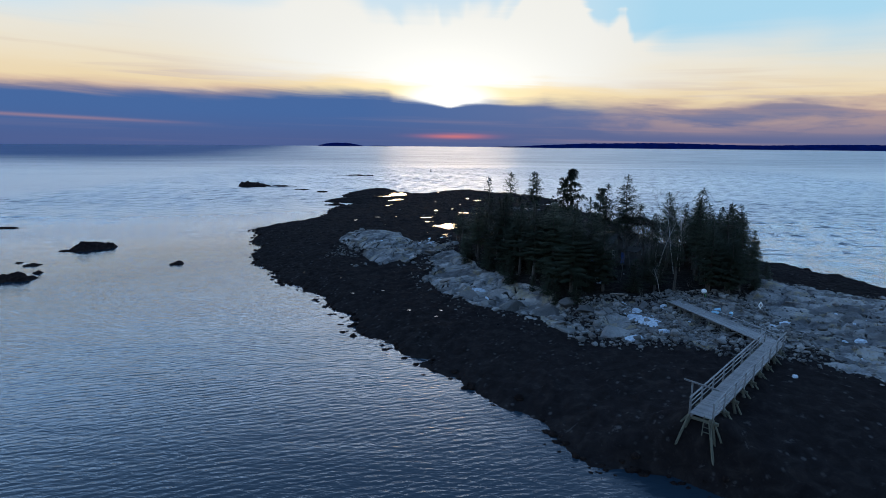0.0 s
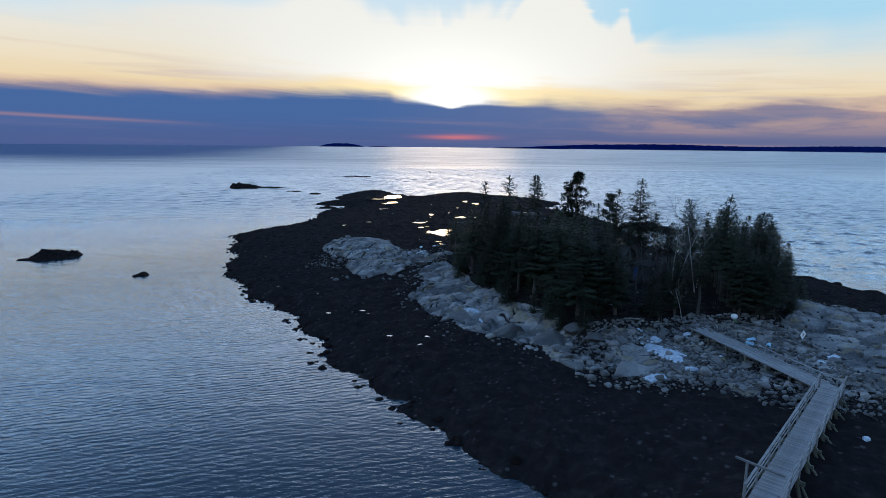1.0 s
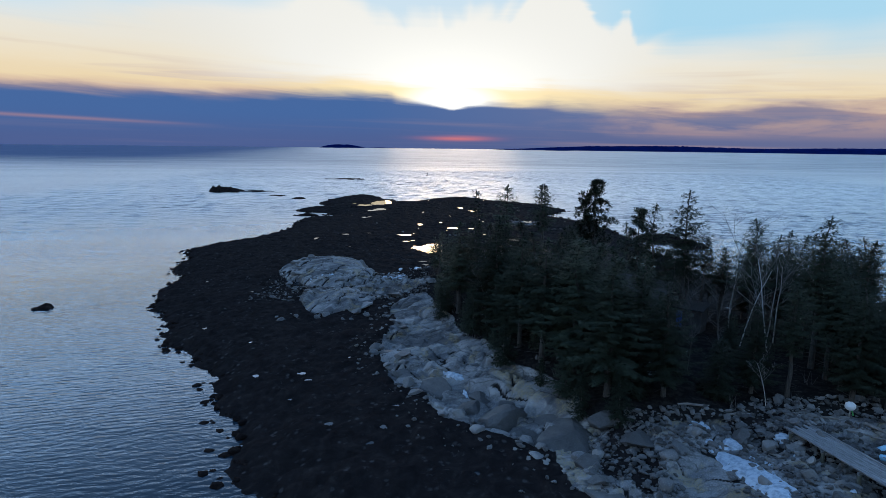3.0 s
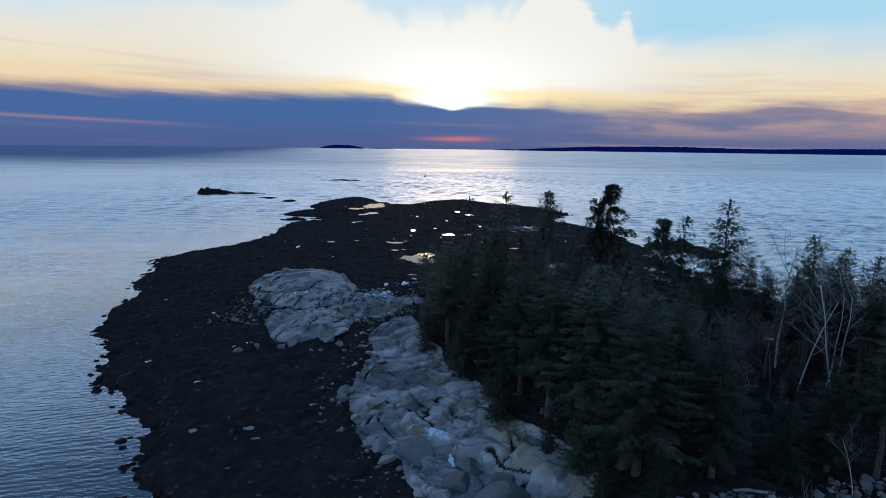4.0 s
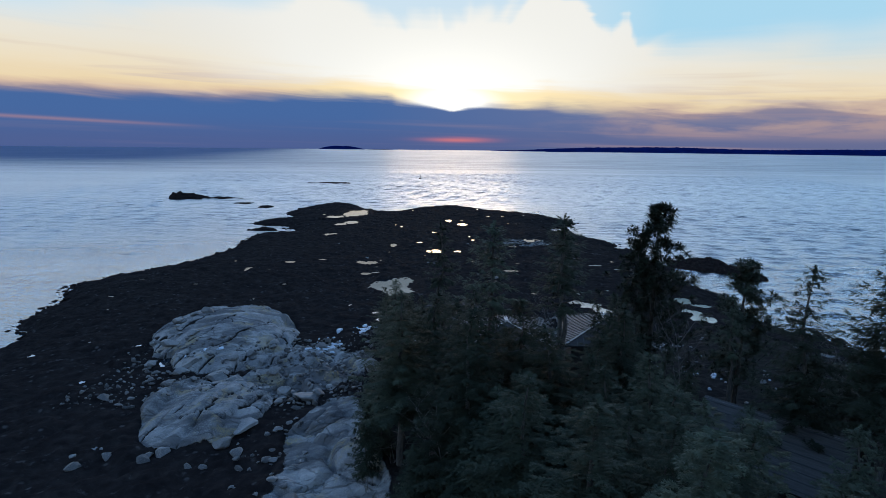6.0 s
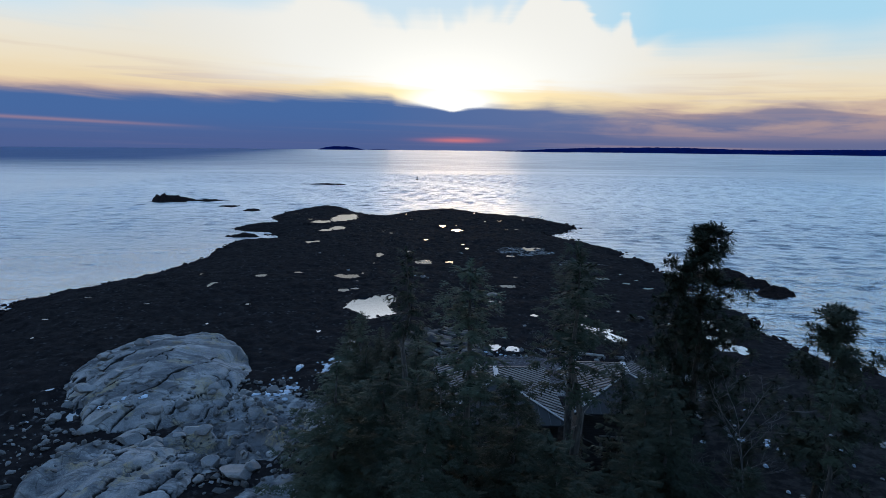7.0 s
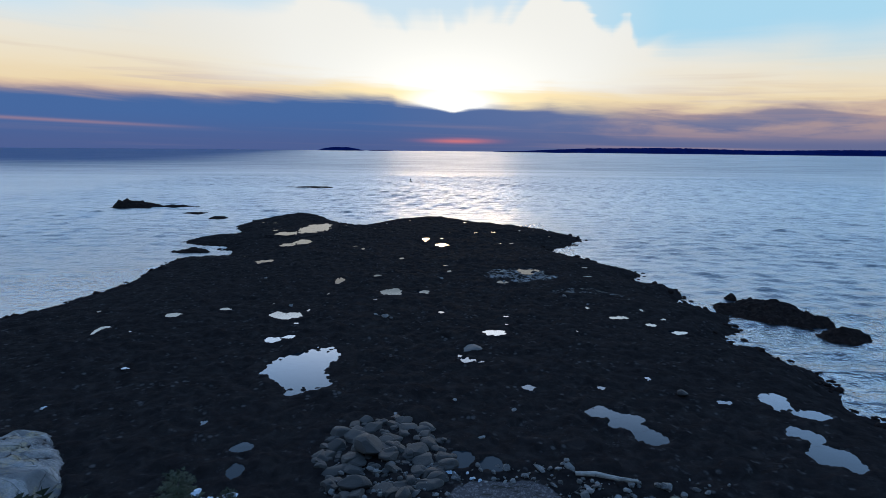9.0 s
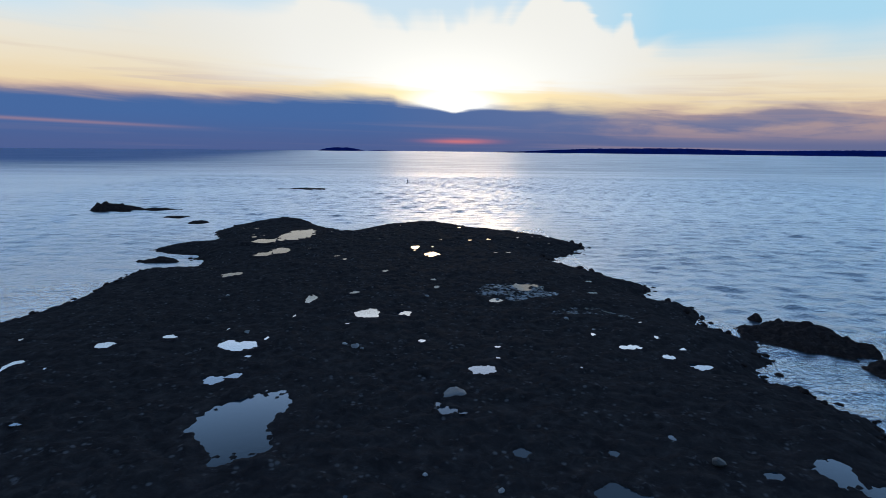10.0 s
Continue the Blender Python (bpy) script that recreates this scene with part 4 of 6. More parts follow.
def boulder_mesh(name, seed, mat, blocky=0.5, levels=2):
    """A stone about one metre across, with broken facets and worn edges."""
    bm = bmesh.new()
    bmesh.ops.create_icosphere(bm, subdivisions=levels, radius=0.5)
    rnd = random.Random(seed)
    cuts = [(Vector((rnd.gauss(0, 1), rnd.gauss(0, 1), rnd.gauss(0, 1))).normalized(), rnd.uniform(0.40 - 0.20 * blocky, 0.44 - 0.08 * blocky)) for _ in range(9 + int(5 * blocky))]
    for v in bm.verts:
        p = v.co.copy()
        for normal, far in cuts:
            over = p.dot(normal) - far
            if over > 0:
                p -= normal * over * (0.55 + 0.45 * blocky)
        p *= 1 + (0.10 - 0.05 * blocky) * noise.noise(p * 3 + Vector((seed, 0, 0)))
        v.co = p
    for f in bm.faces:
        f.smooth = blocky < 0.5
    me = bpy.data.meshes.new(name)
    bm.to_mesh(me)
    bm.free()
    me.materials.append(mat)
    return me


GREY_STONES = [boulder_mesh("boulder", 10 + k, STONE, 0.65 + 0.06 * k, 3) for k in range(6)]
ROUND_STONES = [boulder_mesh("rounded_boulder", 30 + k, STONE_DARK, 0.62, 3) for k in range(5)]
DARK_STONES = [boulder_mesh("weedy_rock", 50 + k, WEED_ROCK, 0.4) for k in range(5)]


def put_stone(meshes, name, x, y, size, label, group, rnd, flat=0.65, sink=0.3, z=None):
    ob = new(name, rnd.choice(meshes))
    wide = (size * rnd.uniform(0.8, 1.25), size * rnd.uniform(0.75, 1.1), size * flat * rnd.uniform(0.8, 1.2))
    base = height(x, y) if z is None else z
    ob.matrix_basis = pose(x, y, base + wide[2] * (0.5 - sink), rnd.uniform(-12, 12), rnd.uniform(-12, 12), rnd.uniform(0, 360)) @ Matrix.Diagonal((*wide, 1))
    tagged(ob, label, "boulder" if meshes is not DARK_STONES else "rock", group)
    return ob


def scatter(meshes, name, label, group, count, area, sizes, seed, keep=None, flat=0.65, sink=0.3):
    rnd = random.Random(seed)
    (x0, x1), (y0, y1) = area
    done = tries = 0
    while done < count and tries < count * 60:
        tries += 1
        x, y = rnd.uniform(x0, x1), rnd.uniform(y0, y1)
        if keep is not None and not keep(np.array([x]), np.array([y]))[0]:
            continue
        put_stone(meshes, name, x, y, sizes[0] + (sizes[1] - sizes[0]) * rnd.random() ** 2.2, label, group, rnd, flat, sink)
        done += 1


def offshore(name, label, x, y, long, wide, tall, turn, seed, wedge=0.0):
    """A weed-covered rock standing out of the sea, with a broken outline and knobbly top."""
    step = max(0.16, long / 44)
    nx, ny = int(long * 1.5 / step) + 2, int(wide * 1.5 / step) + 2
    gx, gy = np.meshgrid((np.arange(nx) - (nx - 1) / 2) * step, (np.arange(ny) - (ny - 1) / 2) * step, indexing="ij")
    k = int(seed * 10)
    r = np.hypot(gx / (long / 2), gy / (wide / 2)) + 0.75 * grain(gx, gy, max(long, wide) * 0.45, k, 3) + 0.25 * grain(gx, gy, 0.9, k + 5, 2)
    one, two, ox, oy, num = stones(gx + 50, gy + 50, max(0.7, long * 0.14), k)
    h = np.where(r < 1, tall * np.clip(1 - r, 0, 1) ** 0.55 * (0.75 + 0.4 * num * ease(0.9 - one, 0, 0.6)), (1 - r) * 1.2)
    h = h + ease(1.3 - r, 0, 0.6) * (0.3 * tall * grain(gx, gy, 1.6, k + 9, 3)) * (1 + 0.4 * np.cos(gx / long * 3))
    one, two, ox, oy, num = stones(gx + 90, gy + 20, max(0.45, long * 0.06), k + 3)
    h = h + ease(1.1 - r, 0, 0.4) * 0.22 * min(1.5, tall) * (num - 0.4) * ease(0.75 - one, 0, 0.3)
    h = np.where(h > 0, h * (1 - wedge * 2 * gx / long), h)
    ids = np.arange(nx * ny).reshape(nx, ny)
    quads = np.stack([ids[:-1, :-1], ids[1:, :-1], ids[1:, 1:], ids[:-1, 1:]], -1).reshape(-1, 4)
    flat = h.ravel()
    quads = quads[flat[quads].max(1) > -0.5]
    verts = np.stack([gx.ravel(), gy.ravel(), flat], -1)
    used = np.unique(quads)
    remap = np.zeros(nx * ny, int)
    remap[used] = np.arange(len(used))
    ob = new(name, mesh_from(name, verts[used].tolist(), [tuple(q) for q in remap[quads].tolist()], WEED_ROCK, True))
    ob.matrix_basis = pose(x, y, 0, 0, 0, turn)
    tagged(ob, label, "rock", "rocks standing in the sea")


SEA_ROCK = "dark weed-covered rock standing out of the calm sea"
for k, (x, y, long, wide, tall, turn) in enumerate([
        (-70.3, 115.3, 7.4, 5.6, 1.6, 30), (-73.0, 112.8, 2.5, 2.0, 0.4, 0), (-46.2, 101.6, 2.4, 1.8, 0.8, 10), (-65.9, 88.8, 5.0, 3.4, 1.2, 20), (-65.2, 93.6, 1.8, 1.4, 0.5, 0),
        (-70.5, 99.5, 2.6, 1.8, 0.4, 40), (-74, 101.5, 1.6, 1.2, 0.35, 0), (-107, 142, 6.0, 2.0, 0.5, 10), (-91.0, 284, 14, 10, 2.5, 10), (-79, 285.5, 13, 4, 0.7, 0),
        (-63.5, 266, 7.5, 4, 0.7, 10), (-52.4, 255, 5, 4, 0.6, 0), (-54.5, 388, 18, 10, 0.7, 0), (-66, 390, 8, 4, 0.3, 0),
        (54.9, 161.2, 9.6, 12.5, 1.5, 20), (57.8, 151.0, 6.0, 4.4, 1.2, 15), (53.4, 167.8, 1.8, 1.6, 1.0, 0), (51.6, 164.5, 1.4, 0.9, 0.4, 0), (-36.4, 200.8, 8.0, 3.6, 0.9, 8)]):
    offshore("sea_rock", SEA_ROCK, x, y, long, wide, tall, turn, 4.3 * k + 1, 0.5 if long == 14 else 0.0)

# stones along the waterline, half drowned
scatter(DARK_STONES, "weedy_rock", "rounded rock draped in dark wet rockweed at the waterline", "rocks along the waterline", 185, ((-48, 20), (32, 250)), (0.25, 1.0), 5,
        lambda x, y: abs(coast(x, y) + 0.4) < 1.9, 0.7, 0.35)
scatter(DARK_STONES, "weedy_rock", "rounded rock draped in dark wet rockweed at the waterline", "rocks along the waterline", 110, ((28, 66), (96, 250)), (0.4, 1.6), 6,
        lambda x, y: abs(coast(x, y) + 0.2) < 1.9, 0.7, 0.35)
# smaller ones, too many to count
def build_shore_stones():
    rnd = random.Random(33)
    verts, faces = [], []
    xs, ys = np.array([rnd.uniform(-50, 60) for _ in range(26000)]), np.array([rnd.uniform(30, 252) for _ in range(26000)])
    d = shore(xs, ys)
    ok = (d > -1.3) & (d < 0.7) & (np.hypot(xs - 55, ys - 161) > 7)
    bm = bmesh.new()
    bmesh.ops.create_icosphere(bm, subdivisions=1, radius=0.5)
    shape = [v.co.copy() for v in bm.verts]
    tris = [tuple(v.index for v in f.verts) for f in bm.faces]
    bm.free()
    for x, y, q in zip(xs[ok], ys[ok], d[ok]):
        size = 0.22 + 0.55 * rnd.random() ** 2
        first = len(verts)
        for p in shape:
            k = rnd.uniform(0.7, 1.2) * size
            verts.append((x + p.x * k * 1.4, y + p.y * k * 1.2, max(-0.12, min(q * 0.25, 0.2)) + 0.05 + p.z * k * 0.8))
        faces += [tuple(first + i for i in f) for f in tris]
    tagged(new("shore_stones", mesh_from("shore_stones", verts, faces, WEED_ROCK, True)), "small dark weedy stones dotting the edge of the water", "stones", kind="stuff")


build_shore_stones()
# loose boulders below the ledge and round the boardwalk
scatter(GREY_STONES, "boulder", "loose grey granite boulder on the cobble beach", "boulders round the boardwalk", 90, ((13, 31), (50, 66)), (0.3, 1.3), 7,
        lambda x, y: (ledge(x, y) > -2.2) & (x + 0.9 * y < 86) & (np.hypot((x - 20.5) / 3.0, (y - 59.6) / 4) > 1), 0.7, 0.25)
scatter(GREY_STONES, "boulder", "loose grey granite boulder under the boardwalk", "boulders round the boardwalk", 110, ((20, 37), (47, 68)), (0.3, 1.2), 27,
        lambda x, y: bay(x, y) > -0.8, 0.65, 0.3)
scatter(GREY_STONES, "granite_block", "grey granite block at the foot of the ledge", "blocks along the ledge", 80, ((-4, 15), (58, 98)), (0.4, 1.7), 8,
        lambda x, y: (ledge(x, y) > -0.9) & (ledge(x, y) < 1.6) & (forest(x, y) < -1.5), 0.5, 0.36)
scatter(GREY_STONES, "granite_block", "grey granite block in rubble beside the outcrop", "rubble between the outcrops", 150, ((-20, 3), (91, 120)), (0.3, 1.6), 9,
        lambda x, y: (np.hypot((x + 3) / 6, (y - 105.5) / 6) < 1.1) | (np.hypot((x + 15) / 3, (y - 105) / 6) < 1) | (np.hypot((x + 17.5) / 2.5, (y - 115) / 4) < 1) | (np.hypot((x + 9) / 6, (y - 92.5) / 1.8) < 1), 0.55, 0.34)
scatter(GREY_STONES, "boulder", "broken grey granite block on the bare shelf", "blocks on the shelf", 44, ((30, 58), (44, 80)), (0.3, 1.3), 10,
        lambda x, y: shelf(x, y) > -0.8, 0.55, 0.3)
scatter(ROUND_STONES, "rounded_boulder", "smooth rounded grey boulder on the northern beach", "rounded boulders by the beach", 200, ((5.5, 14), (116.5, 127)), (0.5, 1.7), 11,
        lambda x, y: np.hypot((x - 9.8) / 4, (y - 121.5) / 5) < 1, 0.5, 0.56)
scatter(GREY_STONES, "boulder", "grey granite block near the northern cabins", "blocks on the northern ledge", 30, ((17, 30), (107, 119)), (0.4, 1.7), 12,
        lambda x, y: north_granite(x, y) > -1.0, 0.65, 0.3)
scatter(GREY_STONES, "boulder", "lone pale boulder among the rockweed", "lone boulders on the flats", 12, ((-20, 40), (120, 170)), (0.4, 1.1), 13,
        lambda x, y: coast(x, y) > 6, 0.5, 0.35)
scatter(GREY_STONES, "boulder", "pale broken stone on the ground behind the trees", "stones behind the trees", 46, ((25, 44), (86, 112)), (0.3, 1.3), 14,
        lambda x, y: coast(x, y) > 6, 0.5, 0.35)
RND = random.Random(77)
BLOCKS = [boulder_mesh("dark_block", 80 + k, STONE_BLOCK, 0.8, 3) for k in range(4)]
for x, y, size in ((4.0, 74.3, 3.4), (6.4, 71.6, 2.2), (8.4, 69.5, 3.0), (10.2, 66.7, 2.6), (12.8, 66.2, 3.6), (11.9, 68.8, 1.8), (15.4, 66.6, 2.3), (7.3, 73.2, 1.6), (16.6, 64.4, 2.0), (9.4, 71.4, 1.5), (13.2, 62.8, 1.9)):
    put_stone(BLOCKS, "dark_block", x, y, size * 1.45, "large dark grey rock block in a hollow of the ledge", "dark blocks in the ledge", RND, 0.42, 0.58)
PALE_SLABS = [boulder_mesh("granite_slab", 90 + k, STONE, 1.0, 3) for k in range(4)]
for x, y, size in ((17.6, 57.0, 4.2), (13.4, 59.4, 3.0), (0.7, 80.2, 2.4), (-0.6, 81.4, 1.9), (0.9, 77.2, 2.0), (-1.1, 99.6, 3.4), (-4.6, 95.6, 2.4), (-12.4, 105.6, 2.0), (-6.0, 104.6, 2.6), (-9.7, 103.8, 2.2), (2.4, 73.0, 1.6), (18.6, 63.2, 1.8)):
    put_stone(PALE_SLABS, "granite_slab", x, y, size, "split slab of pale grey granite lying on the ledge", "split slabs on the ledge", RND, 0.34, 0.52)
put_stone(BLOCKS, "boulder", 15.6, 140.4, 2.4, "flat grey-brown slab lying among the rockweed", "lone boulders on the flats", RND, 0.14, 0.5)
for x, y, size, flat in ((31.5, 131.0, 1.1, 0.6), (8.9, 121.9, 2.1, 0.6), (11.3, 117.3, 1.3, 0.7), (8.5, 118.3, 1.8, 0.65)):
    put_stone(ROUND_STONES, "rounded_boulder", x, y, size, "large rounded grey boulder standing out from the stones round it", "large boulders", RND, flat, 0.22)


def build_cobbles():
    """Small broken stones, far too many to count, over the beach and the ledge's foot."""
    rnd = random.Random(15)
    verts, faces = [], []
    bm = bmesh.new()
    bmesh.ops.create_icosphere(bm, subdivisions=1, radius=0.5)
    shape = [v.co.copy() for v in bm.verts]
    tris = [tuple(v.index for v in f.verts) for f in bm.faces]
    bm.free()
    wanted = []
    for (x0, x1, y0, y1), count, test in (
            ((13, 33, 49, 67), 5200, lambda x, y: (ledge(x, y) > -3.0 + 3.6 * np.random.default_rng(4).random(len(x)) ** 0.8) & (x + 0.9 * y < 88) & (np.hypot((x - 20.5) / 3.0, (y - 59.6) / 4) > 0.9)), ((30, 60, 44, 80), 1500, lambda x, y: shelf(x, y) > -1.5), ((20, 37, 47, 68), 3400, lambda x, y: bay(x, y) > -1.2),
            ((-6, 5, 98, 113), 900, lambda x, y: forest(x, y) < 0), ((7, 22, 110, 121), 900, lambda x, y: beach(x, y) < 0.5), ((-20, -8, 99, 110), 350, lambda x, y: x < 0),
            ((17, 30, 106, 120), 500, lambda x, y: north_granite(x, y) > -1.5), ((-6, 14, 60, 96), 700, lambda x, y: (ledge(x, y) > -3) & (ledge(x, y) < 0.6))):
        xs, ys = np.array([rnd.uniform(x0, x1) for _ in range(count)]), np.array([rnd.uniform(y0, y1) for _ in range(count)])
        ok = test(xs, ys)
        wanted.append(np.stack([xs[ok], ys[ok]], -1))
    wanted = np.concatenate(wanted)
    hs = let_in(wanted[:, 0].copy(), wanted[:, 1].copy(), land(wanted[:, 0], wanted[:, 1])[0])
    for (x, y), z in zip(wanted, hs):
        size = 0.12 + 0.40 * rnd.random() ** 2.5
        turn = Euler((rnd.uniform(0, 6), rnd.uniform(0, 6), rnd.uniform(0, 6))).to_matrix() @ Matrix.Diagonal((rnd.uniform(0.6, 1.5), rnd.uniform(0.6, 1.1), rnd.uniform(0.4, 0.9)))
        first = len(verts)
        for p in shape:
            q = turn @ (p * rnd.uniform(0.65, 1.2))
            verts.append((x + q.x * size * 1.3, y + q.y * size * 1.2, z + size * 0.15 + q.z * size * 0.8))
        faces += [tuple(first + i for i in f) for f in tris]
    tagged(new("cobbles", mesh_from("cobbles", verts, faces, COBBLES)), "loose grey cobbles and broken stones over the upper shore", "cobbles", kind="stuff")


build_cobbles()


def build_sea_buoy():
    """A channel marker, low hull with a lattice tower."""
    root = thing("navigation_buoy", "small dark channel buoy with a lattice tower floating offshore", "buoy", at=pose(-7.6, 442.4, 0) @ Matrix.Diagonal((0.62, 0.62, 0.62, 1)))
    verts, faces = [], []
    tube([(0, 0, -0.5), (0, 0, 0.1), (0, 0, 0.6), (0, 0, 0.75)], [1.0, 1.2, 1.15, 0.5], 16, verts, faces)
    part("hull", mesh_from("hull", verts, faces, RED, True), root)
    verts, faces = [], []
    for a in range(4):
        c, s = math.cos(a * math.pi / 2), math.sin(a * math.pi / 2)
        tube([(0.6 * c, 0.6 * s, 0.6), (0.22 * c, 0.22 * s, 3.1)], [0.06, 0.05], 5, verts, faces)
    for z, r in ((1.5, 0.47), (2.4, 0.33)):
        for a in range(4):
            b = a + 1
            tube([(r * math.cos(a * math.pi / 2), r * math.sin(a * math.pi / 2), z), (r * math.cos(b * math.pi / 2), r * math.sin(b * math.pi / 2), z)], [0.04, 0.04], 4, verts, faces)
    part("tower", mesh_from("tower", verts, faces, BLACK), root)
    verts, faces = [], []
    tube([(0, 0, 3.0), (0, 0, 3.5), (0, 0, 3.7)], [0.35, 0.35, 0.12], 10, verts, faces)
    part("lantern", mesh_from("lantern", verts, faces, BLACK), root)


build_sea_buoy()

# ---------------------------------------------------------------- boardwalk
DECK_Z = 4.25


def build_boardwalk():
    root = thing("boardwalk", "weathered grey wooden boardwalk with rails, bent once, on pale timber legs", "boardwalk")
    # lower limb from the landing stage up to the bend
    start, bend = Vector((16.85, 36.5, DECK_Z)), Vector((29.4, 50.2, DECK_Z))
    along = (bend - start).normalized()
    side = Vector((along.y, -along.x, 0))          # to the right of the way up
    wide, length = 1.4, (bend - start).length
    plank = box_mesh("deck_plank", (wide, 0.135, 0.04), DECK, 0.006)
    turn = Matrix(((side.x, along.x, 0, 0), (side.y, along.y, 0, 0), (0, 0, 1, 0), (0, 0, 0, 1)))
    rnd = random.Random(3)
    count = int((length + 0.9) / 0.146)
    for i in range(count):
        p = start + along * (i * 0.146 + 0.07)
        m = Matrix.Translation((p.x + rnd.uniform(-0.012, 0.012), p.y, p.z + rnd.uniform(-0.004, 0.004))) @ turn
        part("deck_plank", plank, root, "", m)
    for s in (-1, 1):
        off = side * (s * (wide / 2 - 0.12))
        beam("joist", start + off - Vector((0, 0, 0.13)), bend + off - Vector((0, 0, 0.13)), 0.07, 0.2, DECK, root)
        off = side * (s * (wide / 2 + 0.02))
        for up, size in ((1.05, 0.09), (0.70, 0.07), (0.36, 0.07)):
            a, b = start + off + Vector((0, 0, up)), bend + off + Vector((0, 0, up)) - along * (0.2 if s < 0 else -0.6)
            beam("rail", a, b, 0.05 if up < 1 else 0.12, size if up < 1 else 0.045, DECK, root)
        posts = 9
        for i in range(posts):
            p = start + along * (length * i / (posts - 1) + (0.1 if i == 0 else -0.1 if i == posts - 1 else 0)) + off
            beam("rail_post", p - Vector((0, 0, 0.25)), p + Vector((0, 0, 1.06)), 0.09, 0.09, DECK, root)
    bents = 9
    for i in range(bents):
        p = start + along * (length * (i + 0.1) / (bents - 0.4))
        for s in (-1, 1):
            foot = p + side * (s * (wide / 2 + 0.25))
            foot.z = height(foot.x, foot.y) - 0.25
            head = p + side * (s * (wide / 2 - 0.05)) - Vector((0, 0, 0.22))
            beam("leg", foot, head, 0.16, 0.16, POST, root, "pale timber leg")
            out = p + side * (s * (wide / 2 + 0.6)) + along * 0.15
            out.z = height(out.x, out.y) - 0.15
            beam("brace", out, p + side * (s * (wide / 2 + 0.0)) - Vector((0, 0, 0.05)), 0.11, 0.11, POST, root, "slanting pale timber brace")
        a, b = p - side * (wide / 2 + 0.15), p + side * (wide / 2 + 0.35)
        beam("cap_beam", a - Vector((0, 0, 0.32)), b - Vector((0, 0, 0.32)), 0.14, 0.2, POST, root)
    # landing end: cross arm, stair and ladder
    arm = start - side * 1.45 + Vector((0, 0, 1.85))
    beam("cross_arm", arm + along * 0.8, start + side * 0.75 + along * 0.8 + Vector((0, 0, 1.7)), 0.10, 0.10, DECK, root, "grey timber arm over the landing end")
    beam("arm_post", start - side * 0.9 + along * 0.8 + Vector((0, 0, -0.2)), start - side * 0.9 + along * 0.8 + Vector((0, 0, 1.85)), 0.10, 0.10, DECK, root)
    foot_z = height(start.x, start.y)
    for s in (0.35, 0.85):
        beam("ladder_stile", start + side * (s - 0.1) - along * 0.25 + Vector((0, 0, foot_z - DECK_Z)), start + side * (s - 0.1) - along * 0.05 + Vector((0, 0, 0.15)), 0.05, 0.09, POST, root)
    rungs = max(4, int((DECK_Z - foot_z) / 0.3))
    for i in range(rungs):
        z = foot_z - DECK_Z + 0.25 + 0.3 * i
        k = -0.25 + 0.2 * (i + 1) / rungs
        beam("ladder_rung", start + side * 0.25 + along * k + Vector((0, 0, z)), start + side * 0.75 + along * k + Vector((0, 0, z)), 0.06, 0.04, POST, root)
    for s in (-1.3, 1.1):
        foot = start + side * s - along * 0.25
        foot.z = height(foot.x, foot.y) - 0.2
        beam("brace", foot, start + side * (0.55 if s > 0 else -0.7) - Vector((0, 0, 0.1)), 0.13, 0.13, POST, root)
    # upper limb, boards laid lengthwise, from the bend to the wood's edge
    top = Vector((25.95, 64.0, 4.3))
    up_way = (top - bend).normalized()
    across = Vector((up_way.y, -up_way.x, 0))
    run = (top - bend).length
    for k in range(8):
        off = across * ((k - 3.5) * 0.215)
        pieces = [0.3, run * 0.31 + 0.3 * (k % 2), run * 0.66 - 0.4 * (k % 3), run - 0.25 * (k % 3)]
        for a, b in zip(pieces[:-1], pieces[1:]):
            sag = Vector((0, 0, rnd.uniform(-0.012, 0.012)))
            beam("long_board", bend + up_way * (a + 0.01) + off + sag, bend + up_way * (b - 0.01) + off + sag, 0.195, 0.045, DECK, root)
    for i in range(7):
        p = bend + up_way * (0.5 + (run - 1.0) * i / 6)
        beam("bearer", p - across * 1.0 - Vector((0, 0, 0.10)), p + across * 1.1 - Vector((0, 0, 0.10)), 0.10, 0.14, DECK, root)
        for s in (-0.85, 0.9):
            foot = p + across * s
            foot.z = height(foot.x, foot.y) - 0.2
            if foot.z < p.z - 0.3:
                beam("leg", foot, p + across * s - Vector((0, 0, 0.15)), 0.14, 0.14, POST, root, "pale timber leg")
        q = p + across * 1.05
        if i < 5:
            beam("rail_post", q - Vector((0, 0, 0.2)), q + Vector((0, 0, 0.52)), 0.07, 0.07, DECK, root)
    for up in (0.50,):
        beam("rail", bend + across * 1.05 + Vector((0, 0, up)), bend.lerp(top, 0.68) + across * 1.05 + Vector((0, 0, up - 0.1)), 0.09, 0.05, DECK, root)
    beam("kerb", bend - across * 0.86 + Vector((0, 0, 0.06)) + up_way * 0.9, top - across * 0.86 + Vector((0, 0, 0.06)), 0.08, 0.09, DECK, root)
    beam("kerb", bend + across * 0.86 + Vector((0, 0, 0.06)) + up_way * 0.9, top + across * 0.86 + Vector((0, 0, 0.06)), 0.08, 0.09, DECK, root)


build_boardwalk()


